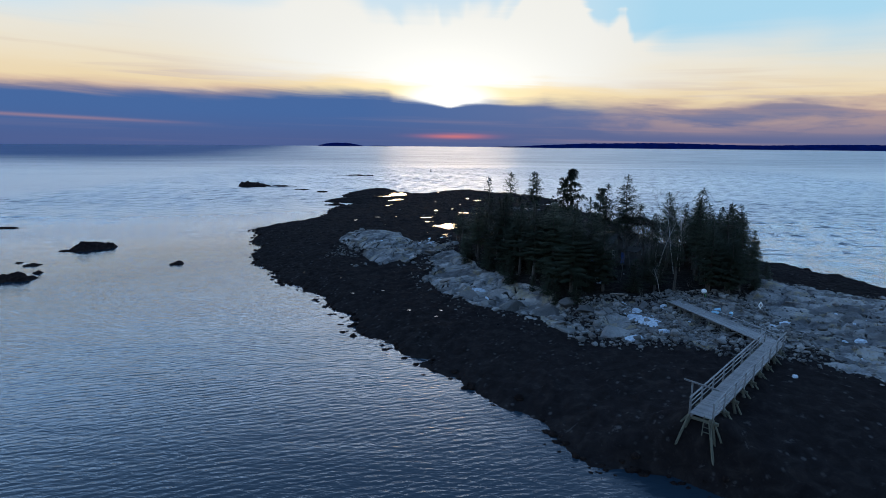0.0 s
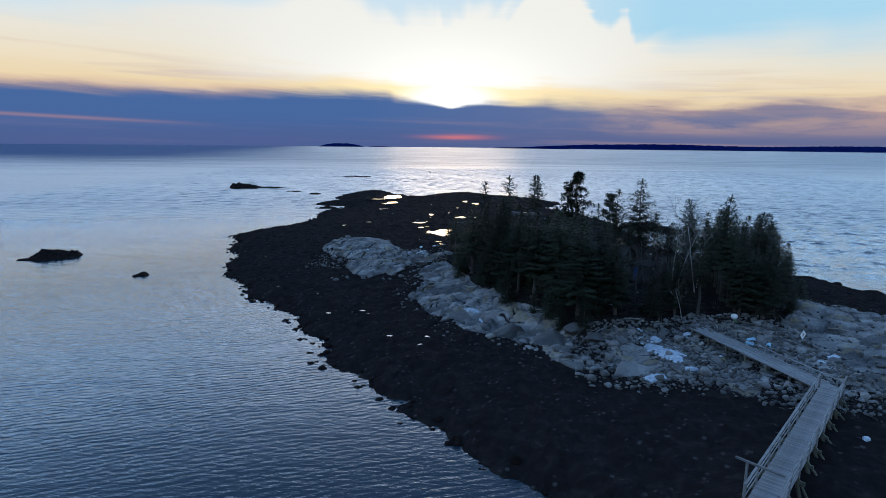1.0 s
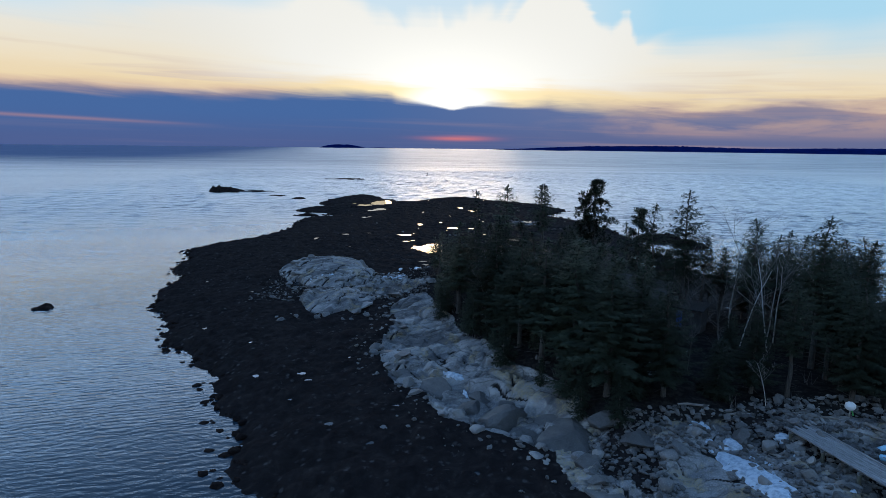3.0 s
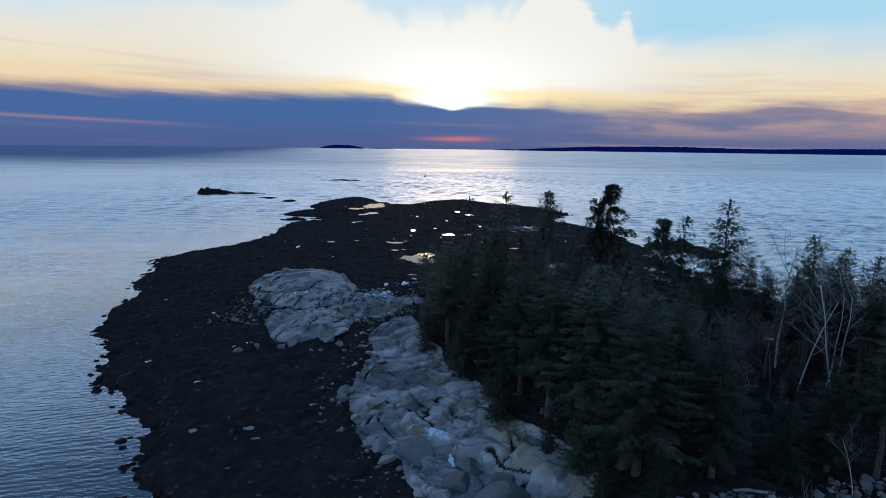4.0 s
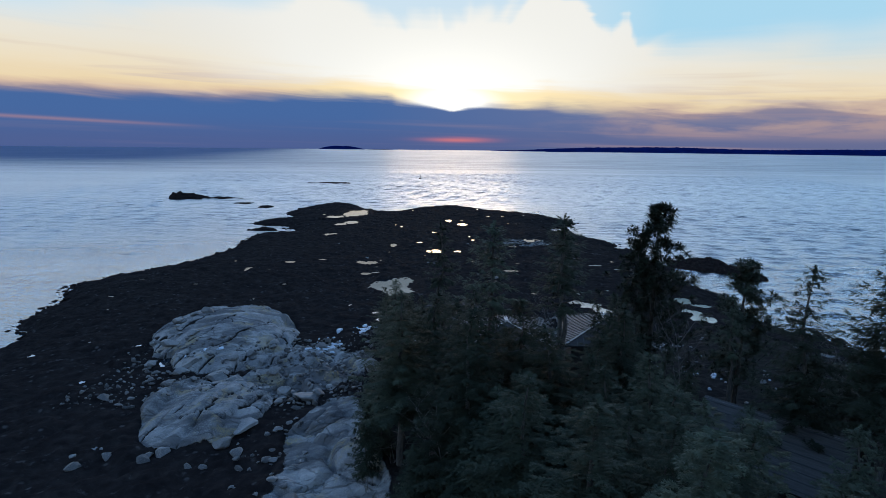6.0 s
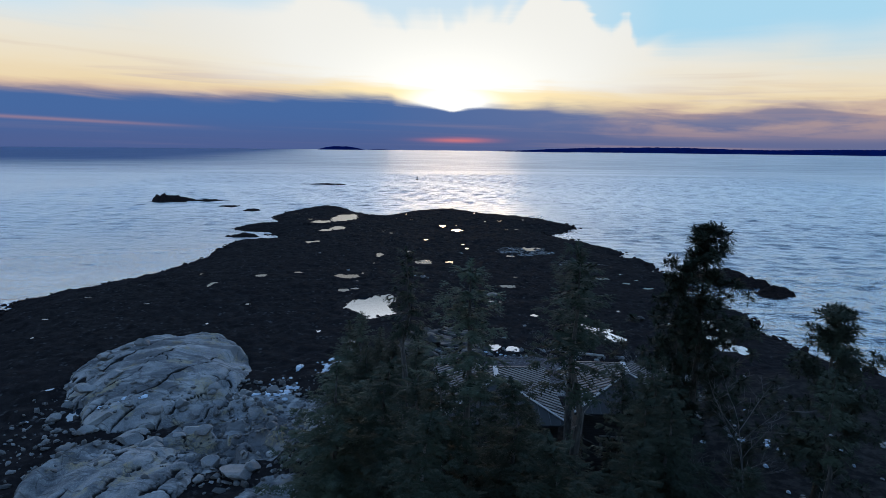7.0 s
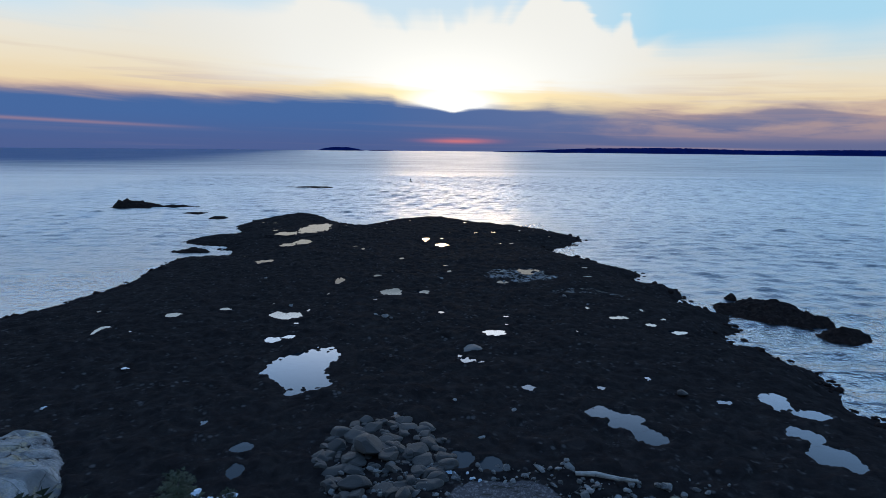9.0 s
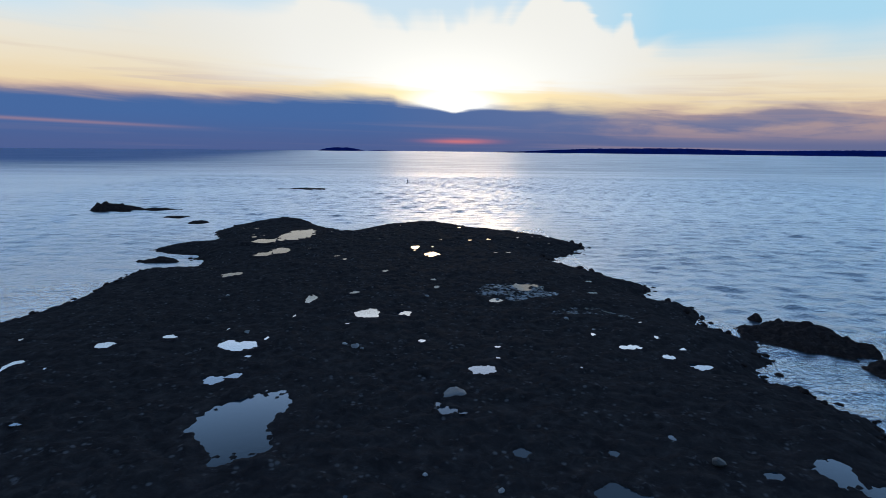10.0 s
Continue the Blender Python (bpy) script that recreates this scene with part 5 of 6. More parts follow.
def build_sign():
    x, y = 34.6, 61.8
    z = height(x, y)
    root = thing("diamond_sign", "white diamond marker board with dark bars on a short post", "sign", at=pose(x, y, z, 0, 0, 28))
    me = box_mesh("board", (0.62, 0.03, 0.62), WHITE, 0.006)
    part("board", me, root, "", pose(0, 0, 4.42 - z, 0, 45, 0))
    for up, wide in ((0.10, 0.26), (0.0, 0.36), (-0.10, 0.22)):
        part("marking", box_mesh("marking", (wide, 0.008, 0.055), BLACK, 0.0), root, "dark bar of unreadable writing", pose(0, -0.02, 4.42 - z + up))
    beam("post", (0, 0.05, -0.3), (0, 0.05, 4.55 - z), 0.08, 0.08, DECK, root)


build_sign()


def build_drift():
    """Flotsam at the wood's edge beside the boardwalk."""
    rnd = random.Random(41)
    for k, (x, y, long, turn, thick) in enumerate([(30.6, 64.4, 3.6, -68, 0.09), (31.2, 63.2, 3.2, -60, 0.07), (30.0, 63.6, 2.4, -40, 0.06), (31.6, 62.0, 2.6, -75, 0.10), (29.2, 65.2, 1.8, -20, 0.06),
                                                   (24.0, 66.4, 2.2, 8, 0.07), (21.0, 67.0, 2.0, -5, 0.08), (22.5, 119.5, 3.4, -14, 0.14), (36.5, 60.5, 1.6, 30, 0.06), (41.0, 66.2, 1.8, -30, 0.07)]):
        verts, faces = [], []
        tube([(-long / 2, 0, 0), (-long / 6, 0.05 * long, 0.03), (long / 5, -0.02 * long, 0.05), (long / 2, 0.03, 0.02)], [thick, thick * 1.1, thick * 0.9, thick * 0.55], 8, verts, faces)
        ob = new("driftwood_log", mesh_from("driftwood_log", verts, faces, DRIFT, True))
        ob.matrix_basis = pose(x, y, height(x, y) + thick * 0.8, 0, rnd.uniform(-4, 4), turn)
        tagged(ob, "bleached driftwood pole stranded on the stones", "driftwood", "driftwood on the shore")
    # pale float propped on a stick
    x, y = 30.0, 65.2
    z = height(x, y)
    root = thing("float_marker", "weathered pale fishing float hung on a leaning stick with green rope", "float", at=pose(x, y, z))
    verts, faces = [], []
    tube([(0, 0, -0.2), (0.05, 0.02, 0.9)], [0.05, 0.04], 6, verts, faces)
    part("stick", mesh_from("stick", verts, faces, DRIFT), root)
    verts, faces = [], []
    tube([(0, 0, 0.45), (0, 0, 0.52), (0, 0, 0.68), (0, 0, 0.86), (0, 0, 0.97), (0, 0, 1.0)], [0.06, 0.2, 0.31, 0.29, 0.16, 0.04], 14, verts, faces)
    part("float", mesh_from("float", verts, faces, FLOAT, True), root)
    verts, faces = [], []
    tube([(0.25, 0, 0.1), (0.2, 0.05, 0.35), (0.05, 0.02, 0.5)], [0.05, 0.04, 0.04], 5, verts, faces)
    part("rope", mesh_from("rope", verts, faces, GREEN), root, "short length of green rope")
    for x, y, turn, size in ((30.4, 62.6, 20, 0.9), (29.6, 61.4, -30, 0.7), (31.0, 60.8, 60, 0.5)):
        verts, faces = [], []
        tube([(-size / 2, 0, 0.12), (-size * 0.42, 0, 0.14), (size * 0.4, 0, 0.14), (size / 2, 0, 0.12)], [0.09, 0.19, 0.2, 0.08], 10, verts, faces)
        ob = new("plastic_drum", mesh_from("plastic_drum", verts, faces, PALE_BLUE, True))
        ob.matrix_basis = pose(x, y, height(x, y) + 0.06, 0, 0, turn)
        tagged(ob, "faded pale blue plastic drum washed up on the stones", "drum", "washed-up drums")


build_drift()


def build_snow():
    """Thin leftovers of old snow and ice lying in hollows of the rock."""
    for k, (x, y, rx, ry, turn) in enumerate([(22.0, 60.0, 1.0, 2.8, 14), (20.8, 65.4, 0.7, 0.5, 0), (22.1, 63.8, 0.5, 0.6, 20), (25.0, 63.6, 0.6, 0.4, 10), (22.0, 56.0, 0.8, 0.35, -20), (5.2, 76.2, 1.2, 0.3, -35), (6.2, 73.6, 0.2, 0.9, 10), (19.2, 55.3, 1.1, 0.5, 10), (40.5, 54.8, 0.6, 0.4, 0), (27.9, 44.6, 0.28, 0.2, 30),
                                              (20.4, 73.4, 0.5, 1.7, -15), (19.4, 76.6, 0.6, 0.5, 0), (25.4, 111.5, 0.8, 1.3, 30), (-2.0, 115.4, 0.3, 0.7, -10), (17.8, 78.8, 0.4, 0.4, 0), (36.0, 59.5, 0.8, 0.5, 20)]):
        n_ring, rings = 30, 6
        c, s = math.cos(radians(turn)), math.sin(radians(turn))
        pts = [(x, y)]
        for i in range(1, rings):
            for a in range(n_ring):
                t = 2 * math.pi * a / n_ring
                r = i / (rings - 1) * (1 + 0.55 * noise.noise((math.cos(t) * 1.3 + 3 * k, math.sin(t) * 1.3, 0.5)) + 0.35 * noise.noise((math.cos(t) * 4, math.sin(t) * 4, k)))
                px, py = r * rx * math.cos(t), r * ry * math.sin(t)
                pts.append((x + c * px - s * py, y + s * px + c * py))
        px, py = np.array(pts).T
        z = let_in(px.copy(), py.copy(), land(px, py)[0])
        up = np.array([0.2] + [0.2 if i < rings - 2 else 0.14 if i == rings - 2 else -0.08 for i in range(1, rings) for _ in range(n_ring)])
        z = 0.5 * z + 0.5 * np.median(z) * (max(rx, ry) < 1.5) + 0.5 * z * (max(rx, ry) >= 1.5)
        verts = [(a - x, b - y, h + u) for a, b, h, u in zip(px, py, z, up)]
        faces = [(0, 1 + a, 1 + (a + 1) % n_ring) for a in range(n_ring)]
        for i in range(rings - 2):
            for a in range(n_ring):
                p, q = 1 + i * n_ring + a, 1 + i * n_ring + (a + 1) % n_ring
                faces.append((p, p + n_ring, q + n_ring, q))
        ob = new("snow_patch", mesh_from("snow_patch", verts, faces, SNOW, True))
        ob.location = (x, y, 0)
        tagged(ob, "thin bluish patch of old snow lying on the rock", "snow patch", "snow patches on the rocks")


build_snow()


def build_snow_scraps():
    """Small crusts of frozen snow caught between the stones, in loose clusters."""
    rnd = random.Random(67)
    shapes = []
    for k in range(4):
        ring = [(math.cos(a / 9 * 6.283) * rnd.uniform(0.45, 1.1), math.sin(a / 9 * 6.283) * rnd.uniform(0.45, 1.1)) for a in range(9)]
        verts = [(0, 0, 0.09)] + [(x * 0.6, y * 0.6, 0.08) for x, y in ring] + [(x, y, -0.06) for x, y in ring]
        faces = [(0, 1 + i, 1 + (i + 1) % 9) for i in range(9)] + [(1 + i, 10 + i, 10 + (i + 1) % 9, 1 + (i + 1) % 9) for i in range(9)]
        shapes.append(mesh_from("snow_scrap", verts, faces, SNOW, True))
    for cx, cy, rx, ry, count in ((-2.4, 110.8, 1.6, 1.8, 54), (0.8, 114.2, 0.9, 1.6, 30), (0.6, 117.0, 1.6, 0.8, 26), (14.6, 119.4, 1.6, 0.7, 8), (6.0, 109.2, 2.2, 0.8, 10), (21.4, 77.0, 2.2, 2.6, 12),
                                  (26.0, 90.0, 4.0, 3.0, 20), (27.0, 101.0, 4.0, 5.0, 22), (40.5, 56.0, 8.0, 6.0, 14), (22.5, 62.5, 3.5, 3.5, 16), (-11.8, 107.0, 1.4, 1.2, 8)):
        for _ in range(count):
            x, y = rnd.gauss(cx, rx * 0.55), rnd.gauss(cy, ry * 0.55)
            size = 0.08 + 0.30 * rnd.random() ** 2.4
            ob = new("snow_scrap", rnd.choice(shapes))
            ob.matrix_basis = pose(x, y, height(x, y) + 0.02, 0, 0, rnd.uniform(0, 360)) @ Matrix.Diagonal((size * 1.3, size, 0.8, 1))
            tagged(ob, "small scrap of bluish frozen snow between stones", "snow patch", "scraps of snow")


build_snow_scraps()

# ---------------------------------------------------------------- cabins


def window(parent, wide, tall, m):
    """A small dark window with white frame and sill, set in a wall whose outside looks along -y."""
    frame_ob = part("window", box_mesh("window", (wide, 0.05, tall), GLASS_DARK, 0.0), parent, "dark glass window with pale frame", m)
    for x, z, sx, sz in ((0, tall / 2, wide + 0.16, 0.09), (0, -tall / 2, wide + 0.22, 0.09), (-wide / 2, 0, 0.09, tall), (wide / 2, 0, 0.09, tall), (0, 0, 0.04, tall), (0, 0, wide, 0.04)):
        part("frame", box_mesh("frame", (sx, 0.09, sz), TRIM, 0.004), frame_ob, "", pose(x, -0.025, z))
    return frame_ob


def build_shingle_cabin():
    """Small grey shingled cabin in the clearing with a blue door."""
    z = 4.55
    root = thing("shingled_cabin", "small weathered grey shingled cabin with a blue door, under spruces", "cabin", at=pose(23.4, 85.1, z, 0, 0, -46))
    long, deep, wall, ridge = 5.6, 4.6, 2.35, 4.0
    # walls: x along the door side, outside of the door side looks along -y
    for name, size, at in (("wall", (long, 0.16, wall), (0, -deep / 2, wall / 2)), ("wall", (long, 0.16, wall), (0, deep / 2, wall / 2)),
                           ("wall", (0.16, deep - 0.16, wall), (-long / 2 + 0.08, 0, wall / 2)), ("wall", (0.16, deep - 0.16, wall), (long / 2 - 0.08, 0, wall / 2))):
        part(name, box_mesh(name, (size[0], size[1], size[2] + 0.6), SHINGLES, 0.01), root, "", pose(at[0], at[1], at[2] - 0.3))
    for s in (-1, 1):
        verts = [(s * long / 2 - 0.08, -deep / 2, wall), (s * long / 2 - 0.08, deep / 2, wall), (s * long / 2 - 0.08, 0, ridge), (s * long / 2 + 0.08, -deep / 2, wall), (s * long / 2 + 0.08, deep / 2, wall), (s * long / 2 + 0.08, 0, ridge)]
        part("gable", mesh_from("gable", verts, [(0, 1, 2), (3, 5, 4), (0, 3, 4, 1), (1, 4, 5, 2), (2, 5, 3, 0)], SHINGLES), root, "", pose(-0.08 * s, 0, 0))
    pitch = math.atan2(ridge - wall, deep / 2)
    run = math.hypot(ridge - wall, deep / 2) + 0.4
    for s in (-1, 1):
        mid_y, mid_z = s * (deep / 4 + 0.18), (wall + ridge) / 2 - 0.02
        slab = part("roof_slope", box_mesh("roof_slope", (long + 0.7, run, 0.09), SHINGLES, 0.01), root, "", pose(0, mid_y, mid_z + 0.06, -s * math.degrees(pitch)))
        for k in range(8):
            part("roof_course", box_mesh("roof_course", (long + 0.72, 0.05, 0.03), SEAM, 0.0), slab, "", pose(0, -run / 2 + run * (k + 0.5) / 8, 0.055))
    part("ridge_cap", box_mesh("ridge_cap", (long + 0.7, 0.24, 0.06), ROOFING, 0.01), root, "", pose(0, 0, ridge + 0.12))
    door = part("door", box_mesh("door", (0.92, 0.07, 2.02), BLUE, 0.01), root, "blue painted door with a small dark pane", pose(0.25, -deep / 2 - 0.09, 1.06))
    part("pane", box_mesh("pane", (0.42, 0.03, 0.46), GLASS_DARK, 0.0), door, "dark glass pane", pose(0.12, -0.035, 0.55))
    part("handle", box_mesh("handle", (0.05, 0.08, 0.12), BLACK, 0.005), door, "", pose(-0.36, -0.06, -0.05))
    for x in (-0.26, 0.76):
        part("door_frame", box_mesh("door_frame", (0.09, 0.10, 2.12), SHINGLES, 0.005), root, "", pose(x, -deep / 2 - 0.09, 1.06))
    window(root, 0.75, 0.85, pose(-1.55, -deep / 2 - 0.08, 1.55))
    window(root, 0.95, 1.15, pose(long / 2 + 0.08, -0.6, 1.35, 0, 0, 90))
    part("step", box_mesh("step", (1.3, 0.6, 0.22), DECK, 0.01), root, "grey wooden step", pose(0.25, -deep / 2 - 0.45, 0.02))
    second = thing("storage_shed", "low dark shed with a narrow blue door among the trees", "shed", at=pose(27.2, 82.4, 4.5, 0, 0, -40))
    part("body", box_mesh("body", (2.4, 1.8, 2.5), SHINGLES, 0.02), second, "", pose(0, 0, 0.85))
    part("roof", box_mesh("roof", (2.8, 2.3, 0.1), ROOFING_DARK, 0.01), second, "", pose(0, 0, 2.2, 8))
    part("door", box_mesh("door", (0.5, 0.05, 1.6), BLUE, 0.01), second, "narrow blue door", pose(-0.7, -0.93, 0.95))


build_shingle_cabin()


def build_seam_cabin(x, y, turn, half, deep, label):
    """A square cabin under a hipped standing-seam roof with a short ridge and pale caps."""
    z = 4.4
    root = thing("seam_roof_cabin", label, "cabin", "twin cabins with seamed roofs", at=pose(x, y, z, 0, 0, turn))
    eave, ridge, run = 3.5, 4.6, 0.65
    inset = 0.5
    for size, at in (((2 * (half - inset), 0.15, eave + 0.5), (0, -deep + inset)), ((2 * (half - inset), 0.15, eave + 0.5), (0, deep - inset)),
                     ((0.15, 2 * (deep - inset) - 0.15, eave + 0.5), (-half + inset + 0.075, 0)), ((0.15, 2 * (deep - inset) - 0.15, eave + 0.5), (half - inset - 0.075, 0))):
        part("wall", box_mesh("wall", size, SHINGLES, 0.01), root, "", pose(at[0], at[1], (eave + 0.5) / 2 - 0.55))
    window(root, 1.0, 1.1, pose(-1.1, -deep + inset - 0.09, 1.6))
    part("door", box_mesh("door", (0.9, 0.08, 2.0), SHINGLES, 0.01), root, "dark plank door", pose(1.0, -deep + inset - 0.10, 1.0))
    a, b = Vector((0, -run, ridge)), Vector((0, run, ridge))
    low = Vector((0, 0, -0.10))
    for s in (-1, 1):
        c, d = Vector((s * half, deep, eave)), Vector((s * half, -deep, eave))
        faces = [(0, 1, 2, 3), (4, 7, 6, 5), (0, 4, 5, 1), (1, 5, 6, 2), (2, 6, 7, 3), (3, 7, 4, 0)]
        slope = part("roof_slope", mesh_from("roof_slope", [a, b, c, d, a + low, b + low, c + low, d + low], faces, ROOFING), root, "grey metal slope with dark standing seams")
        count = 21
        for k in range(1, count):
            yy = -deep + 2 * deep * k / count
            over = max(0.0, abs(yy) - run) / (deep - run)
            head = Vector((s * half * over, yy, ridge - (ridge - eave) * over + 0.02))
            foot = Vector((s * half, yy, eave + 0.02))
            if (foot - head).length > 0.25:
                beam("roof_seam", head, foot, 0.11, 0.05, SEAM, slope, "", 0.0)
    for s in (-1, 1):
        top = Vector((0, s * run, ridge))
        c, d = Vector((-half, s * deep, eave)), Vector((half, s * deep, eave))
        # hip slopes take a darker colour than the side slopes
        hip = part("roof_hip", mesh_from("roof_hip", [top, c, d, top + low, c + low, d + low], [(0, 2, 1), (3, 4, 5), (0, 1, 4, 3), (1, 2, 5, 4), (2, 0, 3, 5)], ROOFING_DARK), root, "dark hip slope")
        for k in range(1, 14):
            xx = -half + 2 * half * k / 14
            f = 1 - abs(xx) / half
            head = Vector((xx, s * (deep + (run - deep) * f), eave + (ridge - eave) * f + 0.012))
            beam("roof_seam", head, Vector((xx, s * deep, eave + 0.012)), 0.03, 0.03, SEAM, hip, "", 0.0)
        for corner in (c, d):
            beam("hip_cap", top + Vector((0, 0, 0.04)), corner + Vector((0, 0, 0.04)), 0.11, 0.05, TRIM if s < 0 else SEAM, root)
    beam("ridge_cap", a + Vector((0, -0.1, 0.06)), b + Vector((0, 0.1, 0.06)), 0.24, 0.06, TRIM, root, "pale metal ridge cap")
    verts, faces = [], []
    tube([(-half * 0.3, -deep * 0.45, ridge - 0.8), (-half * 0.3, -deep * 0.45, ridge + 0.45)], [0.09, 0.09], 10, verts, faces)
    part("stove_pipe", mesh_from("stove_pipe", verts, faces, BLACK), root)


build_seam_cabin(12.6, 99.0, 0, 3.2, 3.6, "cabin under a grey hipped metal roof with dark seams")
build_seam_cabin(19.6, 99.8, -6, 3.0, 3.4, "second hip-roofed cabin half hidden behind spruces")


def build_tarp():
    x, y = 21.1, 74.9
    z = height(x, y)
    verts, faces = [], []
    for i in range(9):
        for j in range(7):
            u, v = i / 8 * 2 - 1, j / 6 * 2 - 1
            verts.append((u * 2.2, v * 1.2, 0.9 * (1 - abs(v)) * (1 - 0.25 * u * u) + 0.25 * (1 - abs(v)) + 0.06 * noise.noise((u * 3, v * 3, 2)) + (0.08 if abs(v) < 0.99 else -0.1)))
    for i in range(8):
        for j in range(6):
            a = i * 7 + j
            faces.append((a, a + 7, a + 8, a + 1))
    me = mesh_from("tarp", verts, faces, TARP, True)
    ob = new("covered_woodpile", me)
    ob.matrix_basis = pose(x, y, z, 0, 0, 105)
    ob.modifiers.new("thickness", "SOLIDIFY").thickness = 0.03
    tagged(ob, "woodpile under a dull grey tarp on the forest floor", "woodpile")


build_tarp()

# ---------------------------------------------------------------- trees


def spruce_meshes(seed, tall, reach, bare, gaps, broad=False):
    """Trunk and crown of a coastal spruce: drooping whorls of boughs, each with many small sprays."""
    rnd = random.Random(seed)
    bend = [Vector((0.12 * noise.noise((seed, i * 0.7, 0)), 0.12 * noise.noise((i * 0.7, seed, 5)), 0)) * i * 0.6 for i in range(9)]
    path = [Vector((0, 0, -0.4 + (tall + 0.2) * i / 8)) + bend[i] for i in range(9)]

    def stem(z):
        u = max(0.0, min(7.999, (z + 0.4) / (tall + 0.2) * 8))
        i = int(u)
        return path[i].lerp(path[i + 1], u - i)

    verts, faces = [], []
    width = 0.018 * tall
    tube(path, [width * (1 - 0.93 * (i / 8)) for i in range(9)], 8, verts, faces)
    # dead snags under the live crown
    z = 0.8
    while z < bare * tall + 1.5:
        a = rnd.uniform(0, 6.28)
        p, out = stem(z), Vector((math.cos(a), math.sin(a), rnd.uniform(-0.35, 0.1)))
        tube([p, p + out * rnd.uniform(0.4, 1.1) * reach * 0.55], [0.022, 0.006], 4, verts, faces)
        z += rnd.uniform(0.12, 0.4)
    trunk = mesh_from("trunk", verts, faces, BARK)
    verts, faces = [], []

    def spray(p, along, side, up, long, wide):
        """A feathered tuft of needles: a thin spine with pointed side twigs."""
        first = len(verts)
        tip = p + along * long - Vector((0, 0, long * 0.2))
        thin = wide * 0.30
        verts.extend([p + side * thin, tip, p - side * thin])
        faces.append((first, first + 1, first + 2))
        for f, grow in ((0.08, 1.0), (0.36, 0.85), (0.62, 0.6)):
            m = p.lerp(tip, f)
            for s in (-1, 1):
                first = len(verts)
                end = m + along * long * 0.26 * grow + side * (s * wide * 1.35 * grow) - up * (wide * 0.25)
                verts.extend([m + along * long * 0.14, end, m - along * long * 0.06])
                faces.append((first, first + 1, first + 2))

    if broad:
        z = bare * tall
        while z < tall - 0.3:
            t = (z - bare * tall) / (tall * (1 - bare))
            for k in range(6):
                a = rnd.uniform(0, 6.28)
                long = reach * (0.16 + 0.92 * min(1.0, (1 - t) * 1.15) ** 0.9) * rnd.uniform(0.4, 1.55)
                out = Vector((math.cos(a), math.sin(a), rnd.uniform(0.05, 0.5))).normalized()
                for f in (0.45, 0.72, 1.0):
                    if rnd.random() < gaps:
                        continue
                    heart = stem(z) + out * long * f + Vector((rnd.uniform(-0.2, 0.2), rnd.uniform(-0.2, 0.2), rnd.uniform(-0.1, 0.2)))
                    for _ in range(52):
                        way = Vector((rnd.gauss(0, 1), rnd.gauss(0, 1), rnd.gauss(0.25, 0.6))).normalized()
                        side = way.cross(Vector((0.2, 0.1, 1))).normalized()
                        spray(heart + way * rnd.uniform(0, 0.22), way, side, side.cross(way), rnd.uniform(0.16, 0.34), 0.055)
            z += rnd.uniform(0.36, 0.62)
    z = bare * tall if not broad else tall
    while z < tall - 0.25:
        t = (z - bare * tall) / (tall * (1 - bare))
        span = reach * min(1.0, (1 - t) * 1.2) ** 0.85 * (0.45 + 0.55 * min(1, t * 4 + 0.35)) + 0.10
        lean = rnd.uniform(0, 6.28)
        boughs = 7 if t < 0.8 else 5
        for k in range(boughs):
            if rnd.random() < gaps:
                continue
            a = lean + 6.283 * k / boughs + rnd.uniform(-0.35, 0.35)
            long = span * rnd.uniform(0.55, 1.2)
            droop = (0.30 - 0.42 * t) + rnd.uniform(-0.12, 0.12)
            out = Vector((math.cos(a), math.sin(a), -droop)).normalized()
            side = Vector((-math.sin(a), math.cos(a), 0))
            up = out.cross(side) * -1
            up = up if up.z > 0 else -up
            root = stem(z)
            steps = max(3, int(long / 0.165))
            for i in range(steps):
                f = (i + 0.6) / steps
                if f < 0.12:
                    continue
                p = root + out * long * f + Vector((0, 0, 0.26 * long * f * f)) + Vector((rnd.uniform(-0.05, 0.05), rnd.uniform(-0.05, 0.05), rnd.uniform(-0.06, 0.06)))
                reach2 = (0.27 + 0.20 * long * (1 - f)) * rnd.uniform(0.6, 1.25)
                for s in (-1, 1):
                    if rnd.random() < 0.10:
                        continue
                    way = (out * rnd.uniform(0.45, 0.9) + side * s * rnd.uniform(0.6, 1.0) + Vector((0, 0, rnd.uniform(-0.35, 0.15)))).normalized()
                    spray(p, way, way.cross(up).normalized(), up, reach2, reach2 * 0.29)
                if rnd.random() < 0.75:
                    spray(p, (out * 0.7 + Vector((0, 0, rnd.uniform(-1.3, 0.9)))).normalized(), side, up, 0.30, 0.09)
            for lift in (-0.35, 0.1, 0.55):
                spray(root + out * long * 0.88 + Vector((0, 0, 0.2 * long)), (out + Vector((0, 0, lift))).normalized(), side, up, 0.34, 0.08)
        z += 0.25 + 0.14 * rnd.random() * (1 - t * 0.5)
    for k in range(5):
        a = 1.256 * k
        spray(stem(tall - 0.25 - 0.14 * k), Vector((0.22 * math.cos(a), 0.22 * math.sin(a), 1)).normalized(), Vector((-math.sin(a), math.cos(a), 0)), Vector((math.cos(a), math.sin(a), 0)), 0.42, 0.10)
    return trunk, mesh_from("crown", verts, faces, NEEDLES)


def spruce(trunk, crown, label):
    root = thing("spruce_tree", label, "tree", "spruces on the island")
    part("trunk", trunk, root)
    part("crown", crown, root)
    return root


